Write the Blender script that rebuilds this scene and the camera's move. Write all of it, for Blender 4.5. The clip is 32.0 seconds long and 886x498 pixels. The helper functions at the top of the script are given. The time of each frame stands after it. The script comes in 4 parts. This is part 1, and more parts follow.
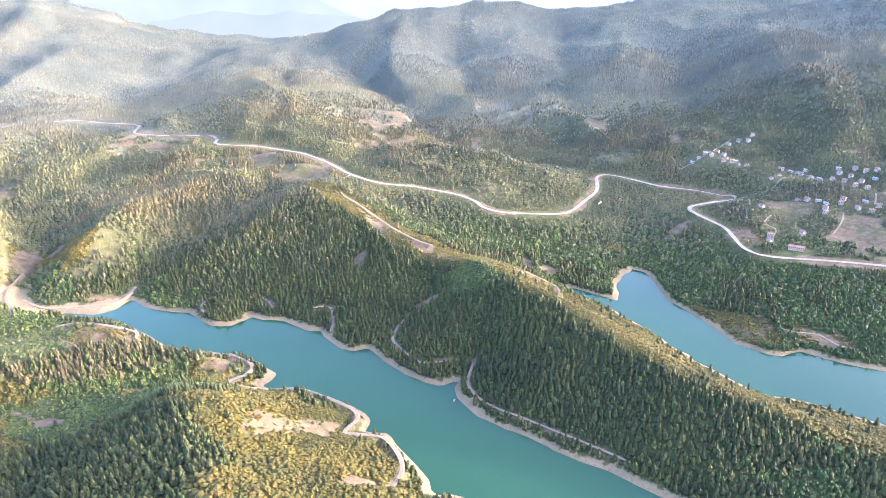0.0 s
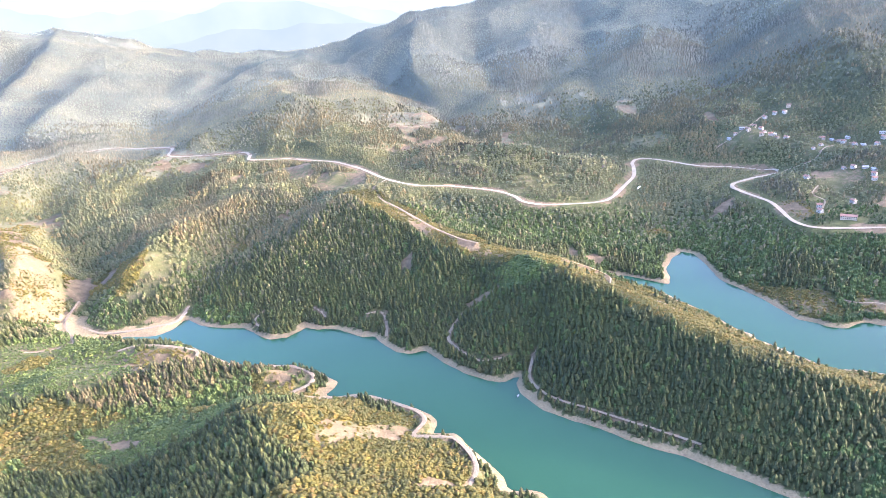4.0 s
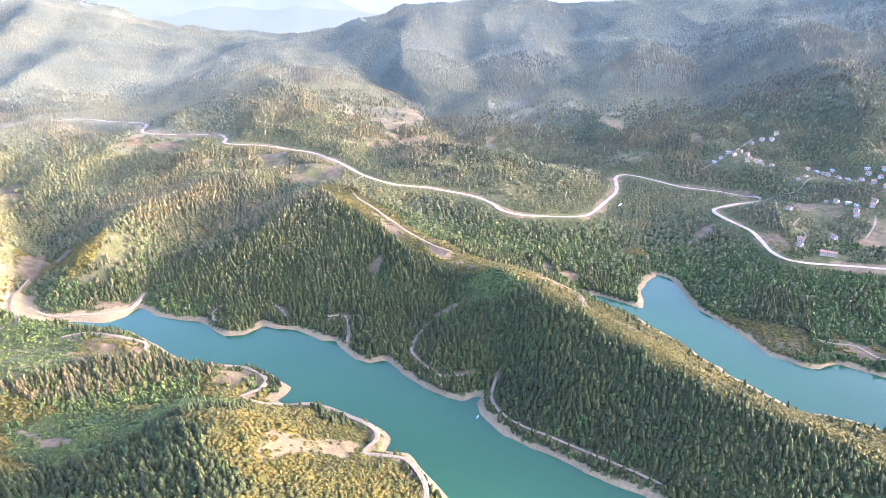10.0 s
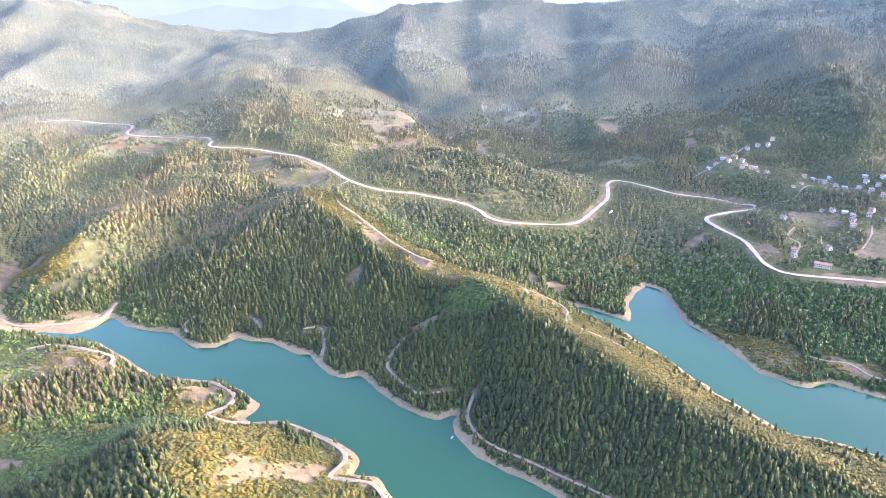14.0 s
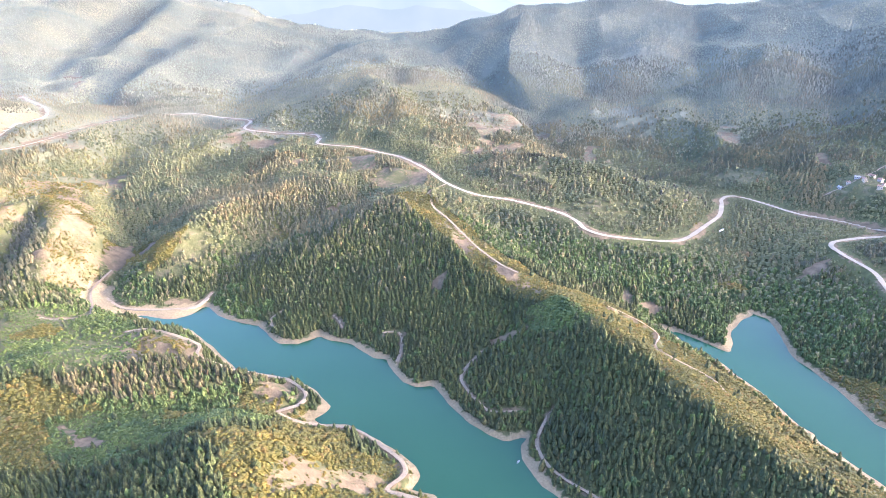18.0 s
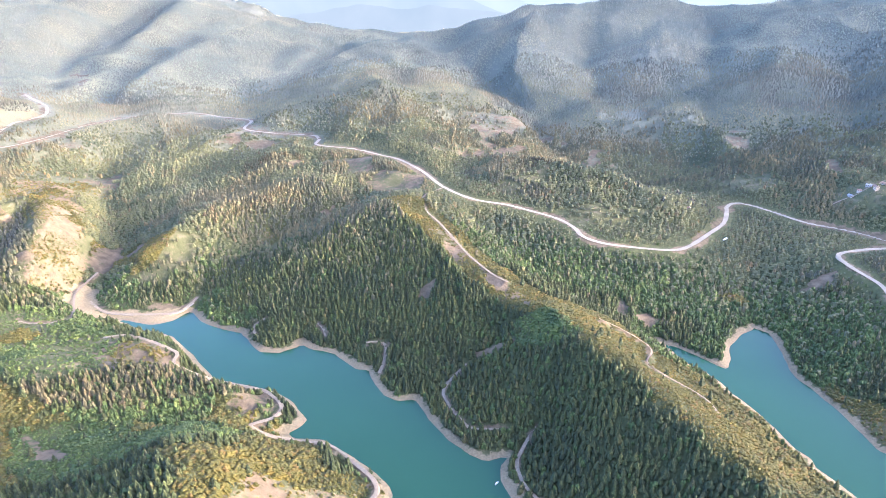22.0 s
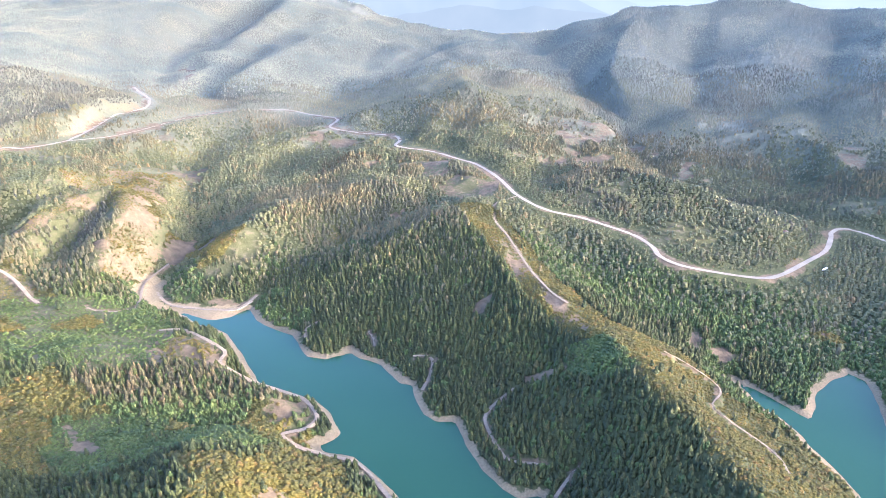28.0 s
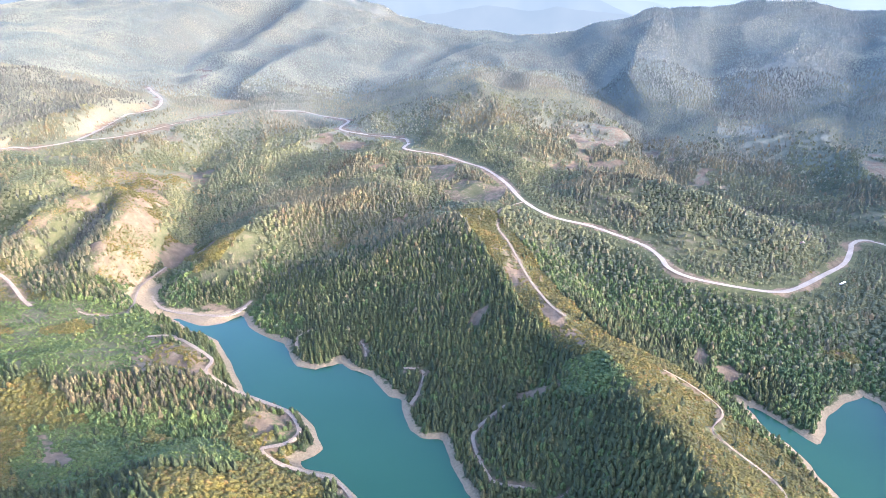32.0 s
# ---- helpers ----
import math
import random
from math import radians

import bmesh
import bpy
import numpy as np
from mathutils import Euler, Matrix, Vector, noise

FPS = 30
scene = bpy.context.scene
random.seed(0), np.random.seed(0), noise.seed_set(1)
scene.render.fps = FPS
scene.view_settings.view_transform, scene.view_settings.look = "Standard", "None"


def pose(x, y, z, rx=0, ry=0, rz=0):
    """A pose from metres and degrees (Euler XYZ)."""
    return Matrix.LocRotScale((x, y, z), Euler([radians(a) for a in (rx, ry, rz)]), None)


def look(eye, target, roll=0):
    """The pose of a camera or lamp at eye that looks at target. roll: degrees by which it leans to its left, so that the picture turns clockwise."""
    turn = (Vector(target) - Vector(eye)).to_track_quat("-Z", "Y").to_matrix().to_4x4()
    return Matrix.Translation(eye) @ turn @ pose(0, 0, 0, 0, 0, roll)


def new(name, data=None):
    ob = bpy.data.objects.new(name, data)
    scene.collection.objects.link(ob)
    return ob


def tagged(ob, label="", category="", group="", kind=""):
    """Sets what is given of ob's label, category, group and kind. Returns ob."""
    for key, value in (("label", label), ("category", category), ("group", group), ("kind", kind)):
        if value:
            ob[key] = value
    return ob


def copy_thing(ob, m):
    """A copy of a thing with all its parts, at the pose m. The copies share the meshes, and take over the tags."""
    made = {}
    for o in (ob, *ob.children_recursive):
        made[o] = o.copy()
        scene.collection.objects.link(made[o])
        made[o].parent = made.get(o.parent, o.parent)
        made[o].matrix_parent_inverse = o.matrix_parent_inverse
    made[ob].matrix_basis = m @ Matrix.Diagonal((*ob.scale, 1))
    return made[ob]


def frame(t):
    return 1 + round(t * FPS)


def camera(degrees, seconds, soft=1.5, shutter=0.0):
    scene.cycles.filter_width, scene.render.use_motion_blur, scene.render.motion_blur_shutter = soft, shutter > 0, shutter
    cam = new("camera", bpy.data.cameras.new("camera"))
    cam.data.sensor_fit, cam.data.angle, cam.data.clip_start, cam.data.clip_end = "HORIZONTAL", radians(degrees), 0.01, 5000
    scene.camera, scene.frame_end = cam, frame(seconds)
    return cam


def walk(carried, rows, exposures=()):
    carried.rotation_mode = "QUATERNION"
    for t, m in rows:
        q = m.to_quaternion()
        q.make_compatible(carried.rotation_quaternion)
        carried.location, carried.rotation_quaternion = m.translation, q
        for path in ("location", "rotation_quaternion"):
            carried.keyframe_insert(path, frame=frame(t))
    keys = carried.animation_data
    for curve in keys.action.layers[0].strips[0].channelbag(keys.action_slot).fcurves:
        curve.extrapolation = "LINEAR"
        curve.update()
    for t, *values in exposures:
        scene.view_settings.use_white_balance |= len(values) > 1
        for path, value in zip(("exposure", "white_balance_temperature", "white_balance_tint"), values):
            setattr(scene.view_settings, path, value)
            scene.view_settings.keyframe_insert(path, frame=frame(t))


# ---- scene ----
cam = camera(65.38, 32.0, soft=0.8)

# seconds; eye in metres above the lake; yaw to the left, pitch up and lean to the left in degrees
PATH = [
    (0, 0.03, -0.13, 379.67, 0.005, -21.874, -0.223),
    (0.5, -4.09, -0.27, 379.15, -0.015, -21.829, -0.202),
    (1, -8.35, -0.50, 379.09, -0.013, -21.818, -0.203),
    (1.5, -12.62, -0.71, 379.15, 0.009, -21.804, -0.239),
    (2, -16.64, -0.92, 379.18, 0.036, -21.772, -0.281),
    (2.5, -20.13, -0.85, 379.38, 0.215, -21.806, -0.364),
    (3, -22.74, -0.74, 379.68, 0.365, -21.898, -0.421),
    (3.2, -23.48, -0.74, 379.85, 0.465, -21.898, -0.721),
    (3.4, -24.22, -0.75, 380.03, 2.879, -21.797, -7.044),
    (3.5, -24.59, -0.75, 380.11, 2.859, -21.797, -7.024),
    (4, -24.69, 0.32, 380.05, 2.350, -21.847, -5.500),
    (4.6, -24.81, 1.62, 379.97, 1.870, -21.920, -4.200),
    (5.5, -24.98, 3.55, 379.85, 1.251, -22.024, -2.621),
    (6, -24.95, 6.06, 380.21, 1.024, -22.057, -2.012),
    (6.5, -24.92, 8.81, 380.76, 0.845, -22.112, -1.589),
    (7, -24.78, 12.02, 381.03, 0.720, -22.142, -1.280),
    (7.5, -24.19, 15.08, 381.04, 0.721, -22.165, -1.186),
    (8, -23.19, 18.84, 380.92, 0.672, -22.219, -0.933),
    (8.5, -21.85, 22.55, 380.73, 0.621, -22.261, -0.756),
    (9, -20.03, 26.19, 380.91, 0.580, -22.300, -0.614),
    (9.5, -17.85, 29.80, 381.15, 0.550, -22.334, -0.505),
    (10, -15.45, 33.10, 381.30, 0.526, -22.332, -0.422),
    (10.5, -12.78, 36.82, 381.20, 0.505, -22.345, -0.351),
    (11, -10.09, 40.30, 381.26, 0.484, -22.337, -0.323),
    (11.5, -7.35, 43.80, 381.35, 0.460, -22.330, -0.261),
    (12, -4.38, 47.41, 381.54, 0.445, -22.335, -0.222),
    (12.5, -1.29, 51.03, 381.77, 0.425, -22.348, -0.175),
    (13, 1.94, 54.68, 382.06, 0.437, -22.357, -0.183),
    (13.5, 5.17, 58.38, 382.09, 0.438, -22.346, -0.159),
    (15.5, 21.31, 72.75, 383.33, 3.954, -22.433, -0.483),
    (16, 24.72, 76.11, 383.22, 5.489, -22.393, -0.455),
    (16.5, 27.84, 79.28, 383.25, 6.484, -22.384, -0.483),
    (17, 31.25, 82.63, 383.37, 7.952, -22.360, -0.544),
    (17.5, 34.63, 86.10, 383.43, 9.443, -22.336, -0.532),
    (18, 38.08, 89.77, 383.25, 10.894, -22.310, -0.577),
    (18.5, 41.50, 93.63, 383.00, 12.027, -22.301, -0.596),
    (19, 44.79, 97.70, 382.59, 12.089, -22.306, -0.569),
    (19.5, 47.80, 101.69, 382.30, 12.080, -22.310, -0.544),
    (20, 50.95, 105.73, 382.01, 12.148, -22.304, -0.522),
    (20.5, 53.98, 109.84, 381.55, 12.152, -22.295, -0.488),
    (21, 56.93, 113.78, 381.68, 12.151, -22.304, -0.491),
    (21.5, 59.60, 117.71, 381.73, 12.145, -22.317, -0.456),
    (22, 62.22, 121.72, 381.45, 12.223, -22.316, -0.391),
    (22.5, 64.95, 125.98, 381.26, 12.277, -22.322, -0.389),
    (23, 67.52, 129.83, 381.11, 12.272, -22.320, -0.346),
    (23.5, 70.32, 133.97, 380.96, 12.276, -22.316, -0.360),
    (24, 73.34, 138.42, 380.70, 12.308, -22.332, -0.346),
    (24.5, 76.18, 142.82, 380.67, 12.323, -22.341, -0.333),
    (26.5, 85.94, 158.10, 379.98, 14.965, -22.278, -0.234),
    (27, 88.61, 162.20, 379.44, 17.063, -22.246, -0.273),
    (27.5, 91.39, 166.37, 379.33, 19.143, -22.234, -0.344),
    (28, 94.30, 170.81, 379.02, 21.032, -22.213, -0.367),
    (28.5, 97.23, 175.02, 378.54, 22.715, -22.174, -0.408),
    (29, 99.98, 179.45, 378.21, 23.178, -22.170, -0.429),
    (29.5, 102.52, 183.82, 377.62, 23.210, -22.140, -0.440),
    (30, 104.68, 188.23, 377.11, 23.216, -22.125, -0.428),
    (30.5, 106.74, 192.78, 376.92, 23.219, -22.126, -0.438),
    (31, 108.63, 197.41, 376.83, 23.220, -22.141, -0.413),
    (31.5, 110.92, 201.97, 376.98, 23.245, -22.149, -0.407),
    (32, 112.76, 206.21, 377.11, 23.180, -22.142, -0.395),
]


def aim(x, y, z, yaw, pitch, roll):
    a, b = radians(yaw), radians(pitch)
    ahead = Vector((-math.sin(a) * math.cos(b), math.cos(a) * math.cos(b), math.sin(b)))
    return look((x, y, z), Vector((x, y, z)) + ahead * 100.0, roll)


# the picture is a little brighter while it faces the village than over the western hills
EXPOSURES = [(0, 4.3, 5360, 28.5), (13.5, 4.3, 5360, 28.5), (19, 4.16, 5200, 27.5), (26.5, 4.0, 5000, 27), (32, 3.95, 4950, 27)]
walk(cam, [(t, aim(*row)) for t, *row in PATH], EXPOSURES)

# ---- light: a low warm sun from the east, hazy sky ----
SUN_AZIMUTH, SUN_HEIGHT = -5.0, 9.0  # degrees from +x towards +y, and above the horizon
world = bpy.data.worlds.new("sky")
scene.world = world
world.use_nodes = True
nodes, links = world.node_tree.nodes, world.node_tree.links
sky = nodes.new("ShaderNodeTexSky")
sky.sky_type, sky.sun_disc = "NISHITA", False
sky.sun_elevation, sky.sun_rotation = radians(SUN_HEIGHT), radians(90 - SUN_AZIMUTH)
sky.altitude, sky.air_density, sky.dust_density, sky.ozone_density = 900, 0.7, 10.0, 0.6
links.new(sky.outputs["Color"], nodes["Background"].inputs["Color"])
nodes["Background"].inputs["Strength"].default_value = 0.15
lamp = bpy.data.lights.new("sun", "SUN")
lamp.energy, lamp.angle, lamp.color = 1.15, radians(0.9), (1.0, 0.74, 0.40)
sun = new("sun", lamp)
a, b = radians(SUN_AZIMUTH), radians(SUN_HEIGHT)
sun.matrix_world = look((3000 * math.cos(a) * math.cos(b), 3000 * math.sin(a) * math.cos(b), 3000 * math.sin(b)), (0, 0, 0))


# ---- materials ----
def shader(name, rough_=0.9, sheen=0.0, spec=0.3):
    m = bpy.data.materials.new(name)
    m.use_nodes = True
    p = m.node_tree.nodes["Principled BSDF"]
    p.inputs["Roughness"].default_value = rough_
    p.inputs["Specular IOR Level"].default_value = spec
    if sheen:
        p.inputs["Sheen Weight"].default_value = sheen
        p.inputs["Sheen Roughness"].default_value = 0.6
    return m, m.node_tree.nodes, m.node_tree.links, p


def ramp(nodes, links, source, stops):
    r = nodes.new("ShaderNodeValToRGB")
    while len(r.color_ramp.elements) < len(stops):
        r.color_ramp.elements.new(0.5)
    for e, (at, c) in zip(r.color_ramp.elements, stops):
        e.position, e.color = at, (*c, 1)
    links.new(source, r.inputs["Fac"])
    return r.outputs["Color"]


def grain(nodes, links, size, detail=4.0, distortion=0.0):
    g = nodes.new("ShaderNodeNewGeometry")
    n = nodes.new("ShaderNodeTexNoise")
    n.inputs["Scale"].default_value, n.inputs["Detail"].default_value = 1.0 / size, detail
    n.inputs["Distortion"].default_value = distortion
    links.new(g.outputs["Position"], n.inputs["Vector"])
    return n.outputs["Fac"]


def blend(nodes, links, fac, one, two, kind="MIX"):
    x = nodes.new("ShaderNodeMix")
    x.data_type, x.blend_type = "RGBA", kind
    for value, socket in ((fac, x.inputs["Factor"]), (one, x.inputs[6]), (two, x.inputs[7])):
        if isinstance(value, (int, float)):
            socket.default_value = value
        elif isinstance(value, tuple):
            socket.default_value = (*value, 1)
        else:
            links.new(value, socket)
    return x.outputs[2]


def relief(nodes, links, p, source, strength, distance):
    b = nodes.new("ShaderNodeBump")
    b.inputs["Strength"].default_value, b.inputs["Distance"].default_value = strength, distance
    links.new(source, b.inputs["Height"])
    links.new(b.outputs["Normal"], p.inputs["Normal"])


def foliage(name, stops, patch=60.0, speck=1.3, sheen=0.0, deep=0.35, flat=0.45):
    """Leaves or needles: every plant has its own tone, stands differ, and twigs make it uneven."""
    m, nodes, links, p = shader(name, 0.75, sheen, 0.25)
    g = nodes.new("ShaderNodeNewGeometry")
    own = ramp(nodes, links, g.outputs["Random Per Island"], stops)
    stand = ramp(nodes, links, grain(nodes, links, patch, 3), [(0.3, (0.64, 0.72, 0.76)), (0.7, (1.3, 1.2, 0.98))])
    c = blend(nodes, links, 1.0, own, stand, "MULTIPLY")
    twig = ramp(nodes, links, grain(nodes, links, speck, 3), [(0.3, (1 - deep,) * 3), (0.68, (1 + deep,) * 3)])
    links.new(blend(nodes, links, 1.0, c, twig, "MULTIPLY"), p.inputs["Base Color"])
    relief(nodes, links, p, grain(nodes, links, speck * 0.8, 2), 0.5, 0.6)
    lean = nodes.new("ShaderNodeMix")  # normals lean up to soften sun and shade, most in the hazed far woods
    lean.data_type = "VECTOR"
    lean.inputs["Factor"].default_value, lean.inputs[5].default_value = flat, (0, 0, 1)
    links.new(g.outputs["Normal"], lean.inputs[4])
    links.new(lean.outputs[1], p.inputs["Normal"].links[0].from_node.inputs["Normal"])
    return m


def plain(name, colour, rough_=0.8, size=0.6, vary=0.25, bump=0.02, spec=0.3):
    m, nodes, links, p = shader(name, rough_, 0, spec)
    f = grain(nodes, links, size, 5)
    lo, hi = tuple(v * (1 - vary) for v in colour), tuple(min(1, v * (1 + vary)) for v in colour)
    c = ramp(nodes, links, f, [(0.3, lo), (0.7, hi)])
    f2 = ramp(nodes, links, grain(nodes, links, size * 9, 3), [(0.3, (0.85, 0.85, 0.85)), (0.7, (1.1, 1.1, 1.1))])
    links.new(blend(nodes, links, 1.0, c, f2, "MULTIPLY"), p.inputs["Base Color"])
    relief(nodes, links, p, f, 0.6, bump)
    return m


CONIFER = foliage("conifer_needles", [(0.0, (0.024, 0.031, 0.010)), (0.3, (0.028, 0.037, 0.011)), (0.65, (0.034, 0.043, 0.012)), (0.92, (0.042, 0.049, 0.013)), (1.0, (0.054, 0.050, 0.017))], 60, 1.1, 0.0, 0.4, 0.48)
LEAVES = foliage("broadleaf_leaves", [(0.0, (0.037, 0.058, 0.015)), (0.5, (0.046, 0.069, 0.018)), (1.0, (0.060, 0.082, 0.021))], 26, 1.6, 0.0, 0.3, 0.5)
SCRUB = foliage("scrub_leaves", [(0.0, (0.059, 0.056, 0.011)), (0.5, (0.072, 0.067, 0.012)), (0.85, (0.086, 0.071, 0.013)), (1.0, (0.100, 0.068, 0.017))], 30, 0.9, 0.0, 0.3, 0.58)
# haze is put into these colours: MID, OUTER and FAR grow paler in turn
MID_WOOD = foliage("mid_haze_needles", [(0.0, (0.070, 0.068, 0.036)), (0.35, (0.080, 0.076, 0.040)), (0.7, (0.091, 0.085, 0.043)), (0.93, (0.104, 0.090, 0.043)), (1.0, (0.117, 0.087, 0.042))], 80, 2.0, 0.0, 0.1, 0.6)
MID_LEAVES = foliage("mid_haze_leaves", [(0.0, (0.072, 0.079, 0.036)), (0.5, (0.082, 0.088, 0.041)), (1.0, (0.092, 0.096, 0.042))], 70, 2.0, 0.0, 0.1, 0.6)
OUTER_WOOD = foliage("outer_haze_needles", [(0.0, (0.112, 0.110, 0.077)), (0.4, (0.129, 0.126, 0.085)), (0.85, (0.148, 0.140, 0.094)), (1.0, (0.164, 0.138, 0.092))], 120, 2.5, 0.0, 0.1, 0.8)
OUTER_LEAVES = foliage("outer_haze_leaves", [(0.0, (0.115, 0.121, 0.079)), (0.5, (0.134, 0.138, 0.087)), (1.0, (0.153, 0.151, 0.093))], 120, 2.5, 0.0, 0.1, 0.8)
FAR_WOOD = foliage("far_haze_needles", [(0.0, (0.161, 0.175, 0.137)), (0.4, (0.183, 0.199, 0.153)), (0.85, (0.204, 0.218, 0.167)), (1.0, (0.215, 0.215, 0.163))], 170, 3.0, 0.0, 0.1, 0.93)
FAR_LEAVES = foliage("far_haze_leaves", [(0.0, (0.166, 0.184, 0.139)), (0.5, (0.188, 0.206, 0.154)), (1.0, (0.209, 0.224, 0.163))], 170, 3.0, 0.0, 0.1, 0.93)
# sunlit copy of the conifer needles, the sun's gold painted in
SUNLIT_WOOD = foliage("sunlit_tint_needles", [(0.0, (0.047, 0.044, 0.021)), (0.5, (0.059, 0.053, 0.024)), (0.85, (0.072, 0.061, 0.028)), (1.0, (0.084, 0.059, 0.029))], 40, 1.3, 0.0, 0.25)
SHRUB = foliage("shrub_leaves", [(0.0, (0.036, 0.057, 0.013)), (0.5, (0.050, 0.071, 0.016)), (1.0, (0.067, 0.083, 0.021))], 25, 0.9, 0.0, 0.2)
# darker copy of the needles: dark conifers with shade added to their tone
DARK_WOOD = foliage("shade_toned_needles", [(0.0, (0.040, 0.044, 0.032)), (0.6, (0.050, 0.052, 0.038)), (1.0, (0.061, 0.060, 0.041))], 120, 3.0, 0.0, 0.1, 0.22)
BARK = plain("bark", (0.11, 0.085, 0.06), 0.95, 0.3, 0.4, 0.05)
ROAD = plain("pale_gravel_road", (0.192, 0.170, 0.124), 0.95, 1.6, 0.18, 0.03)
TRACK = plain("dusty_track", (0.165, 0.134, 0.088), 0.95, 1.4, 0.25, 0.04)


def ground_material():
    m, nodes, links, p = shader("ground", 0.95, 0.0, 0.15)
    at = nodes.new("ShaderNodeAttribute")
    at.attribute_name = "cover"
    parts = nodes.new("ShaderNodeSeparateColor")
    links.new(at.outputs["Color"], parts.inputs["Color"])
    fine, mid, wide = grain(nodes, links, 1.8, 6), grain(nodes, links, 9, 5, 0.6), grain(nodes, links, 70, 4)
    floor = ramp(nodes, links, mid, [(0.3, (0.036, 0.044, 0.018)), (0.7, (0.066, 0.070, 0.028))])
    # haze put into soil and grass colour, paler with distance through Alpha
    hazed_floor = ramp(nodes, links, mid, [(0.3, (0.128, 0.135, 0.100)), (0.7, (0.154, 0.160, 0.118))])
    floor = blend(nodes, links, at.outputs["Alpha"], floor, hazed_floor)
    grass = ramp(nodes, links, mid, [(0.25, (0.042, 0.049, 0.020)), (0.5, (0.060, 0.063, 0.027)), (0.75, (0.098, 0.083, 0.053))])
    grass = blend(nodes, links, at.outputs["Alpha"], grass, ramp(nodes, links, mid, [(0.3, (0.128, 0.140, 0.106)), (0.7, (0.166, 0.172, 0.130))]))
    bare = ramp(nodes, links, mid, [(0.25, (0.064, 0.050, 0.031)), (0.5, (0.096, 0.074, 0.046)), (0.72, (0.136, 0.106, 0.068))])
    beach = ramp(nodes, links, fine, [(0.25, (0.115, 0.092, 0.054)), (0.6, (0.168, 0.136, 0.080)), (0.85, (0.22, 0.18, 0.112))])
    edge = nodes.new("ShaderNodeMath")
    edge.operation = "MULTIPLY_ADD"
    links.new(grain(nodes, links, 5.0, 6, 1.0), edge.inputs[0])
    edge.inputs[1].default_value, edge.inputs[2].default_value = 1.9, -0.95

    def cut(channel):
        add = nodes.new("ShaderNodeMath")
        add.operation = "ADD"
        links.new(parts.outputs[channel], add.inputs[0])
        links.new(edge.outputs[0], add.inputs[1])
        return ramp(nodes, links, add.outputs[0], [(0.35, (0, 0, 0)), (0.65, (1, 1, 1))])

    c = blend(nodes, links, cut("Green"), floor, grass)
    c = blend(nodes, links, cut("Red"), c, bare)
    c = blend(nodes, links, cut("Blue"), c, beach)
    tone = ramp(nodes, links, wide, [(0.3, (0.82, 0.84, 0.82)), (0.7, (1.14, 1.1, 1.04))])
    links.new(blend(nodes, links, 1.0, c, tone, "MULTIPLY"), p.inputs["Base Color"])
    relief(nodes, links, p, fine, 0.8, 0.5)
    g = nodes.new("ShaderNodeNewGeometry")
    lean = nodes.new("ShaderNodeMix")  # normals lean up with distance to flatten sun contrast, as haze would
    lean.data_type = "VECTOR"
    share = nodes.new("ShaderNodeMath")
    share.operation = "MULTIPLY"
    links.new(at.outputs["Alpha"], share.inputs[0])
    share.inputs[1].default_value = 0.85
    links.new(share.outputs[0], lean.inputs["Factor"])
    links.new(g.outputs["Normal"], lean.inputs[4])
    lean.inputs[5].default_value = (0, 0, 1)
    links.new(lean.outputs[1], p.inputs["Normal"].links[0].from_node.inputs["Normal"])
    return m


def water_material():
    m, nodes, links, p = shader("lake_water", 0.04, 0, 0.3)
    p.inputs["IOR"].default_value = 1.333
    c = ramp(nodes, links, grain(nodes, links, 160, 3), [(0.3, (0.013, 0.046, 0.024)), (0.7, (0.016, 0.052, 0.0275))])
    links.new(c, p.inputs["Base Color"])
    relief(nodes, links, p, grain(nodes, links, 1.6, 3), 0.06, 0.05)
    return m


GROUND, WATER = ground_material(), water_material()

# ---- lie of the land: shores, crests, valleys and roads in metres; the lake lies at 0 ----
NORTH_SHORE = [(-460, 743), (-435, 740), (-412, 740), (-398, 753), (-389, 779), (-361, 757), (-330, 745), (-305, 743), (-286, 722), (-266, 708), (-245, 711), (-232, 724), (-229, 734), (-212, 724),
               (-185, 719), (-153, 697), (-142, 697), (-133, 680), (-113, 656), (-98, 649), (-82, 656), (-64, 631), (-41, 605), (-19, 588),
               (-2, 583), (15, 592), (11, 580), (13, 562), (31, 531), (54, 513), (76, 498), (96, 480), (116, 467), (136, 456), (148, 445),
               (205, 395), (300, 330), (430, 240), (560, 130)]
SOUTH_SHORE = [(-483, 744), (-463, 743), (-425, 725), (-401, 725), (-375, 718), (-340, 692), (-291, 652), (-277, 643), (-257, 644), (-235, 643),
               (-217, 642), (-194, 627), (-170, 606), (-173, 597), (-178, 587), (-184, 583), (-170, 578), (-145, 581), (-129, 574), (-106, 561),
               (-86, 549), (-74, 539), (-66, 527), (-66, 519), (-69, 511), (-51, 507), (-35, 483), (-21, 463), (-13, 446), (-11, 433),
               (-4, 428), (6, 429), (15, 426), (40, 395), (90, 330), (190, 220), (330, 90), (470, 20)]
RIDGE_SHORE = [(258, 865), (242, 851), (226, 819), (222, 791), (217, 771), (205, 778), (188, 792), (171, 804), (153, 814), (166, 797), (179, 771),
               (191, 764), (202, 750), (217, 724), (226, 709), (240, 680), (253, 650), (262, 640), (262, 628), (280, 604), (301, 571), (309, 566), (333, 557), (353, 547),
               (366, 537), (450, 478), (640, 400), (900, 300)]
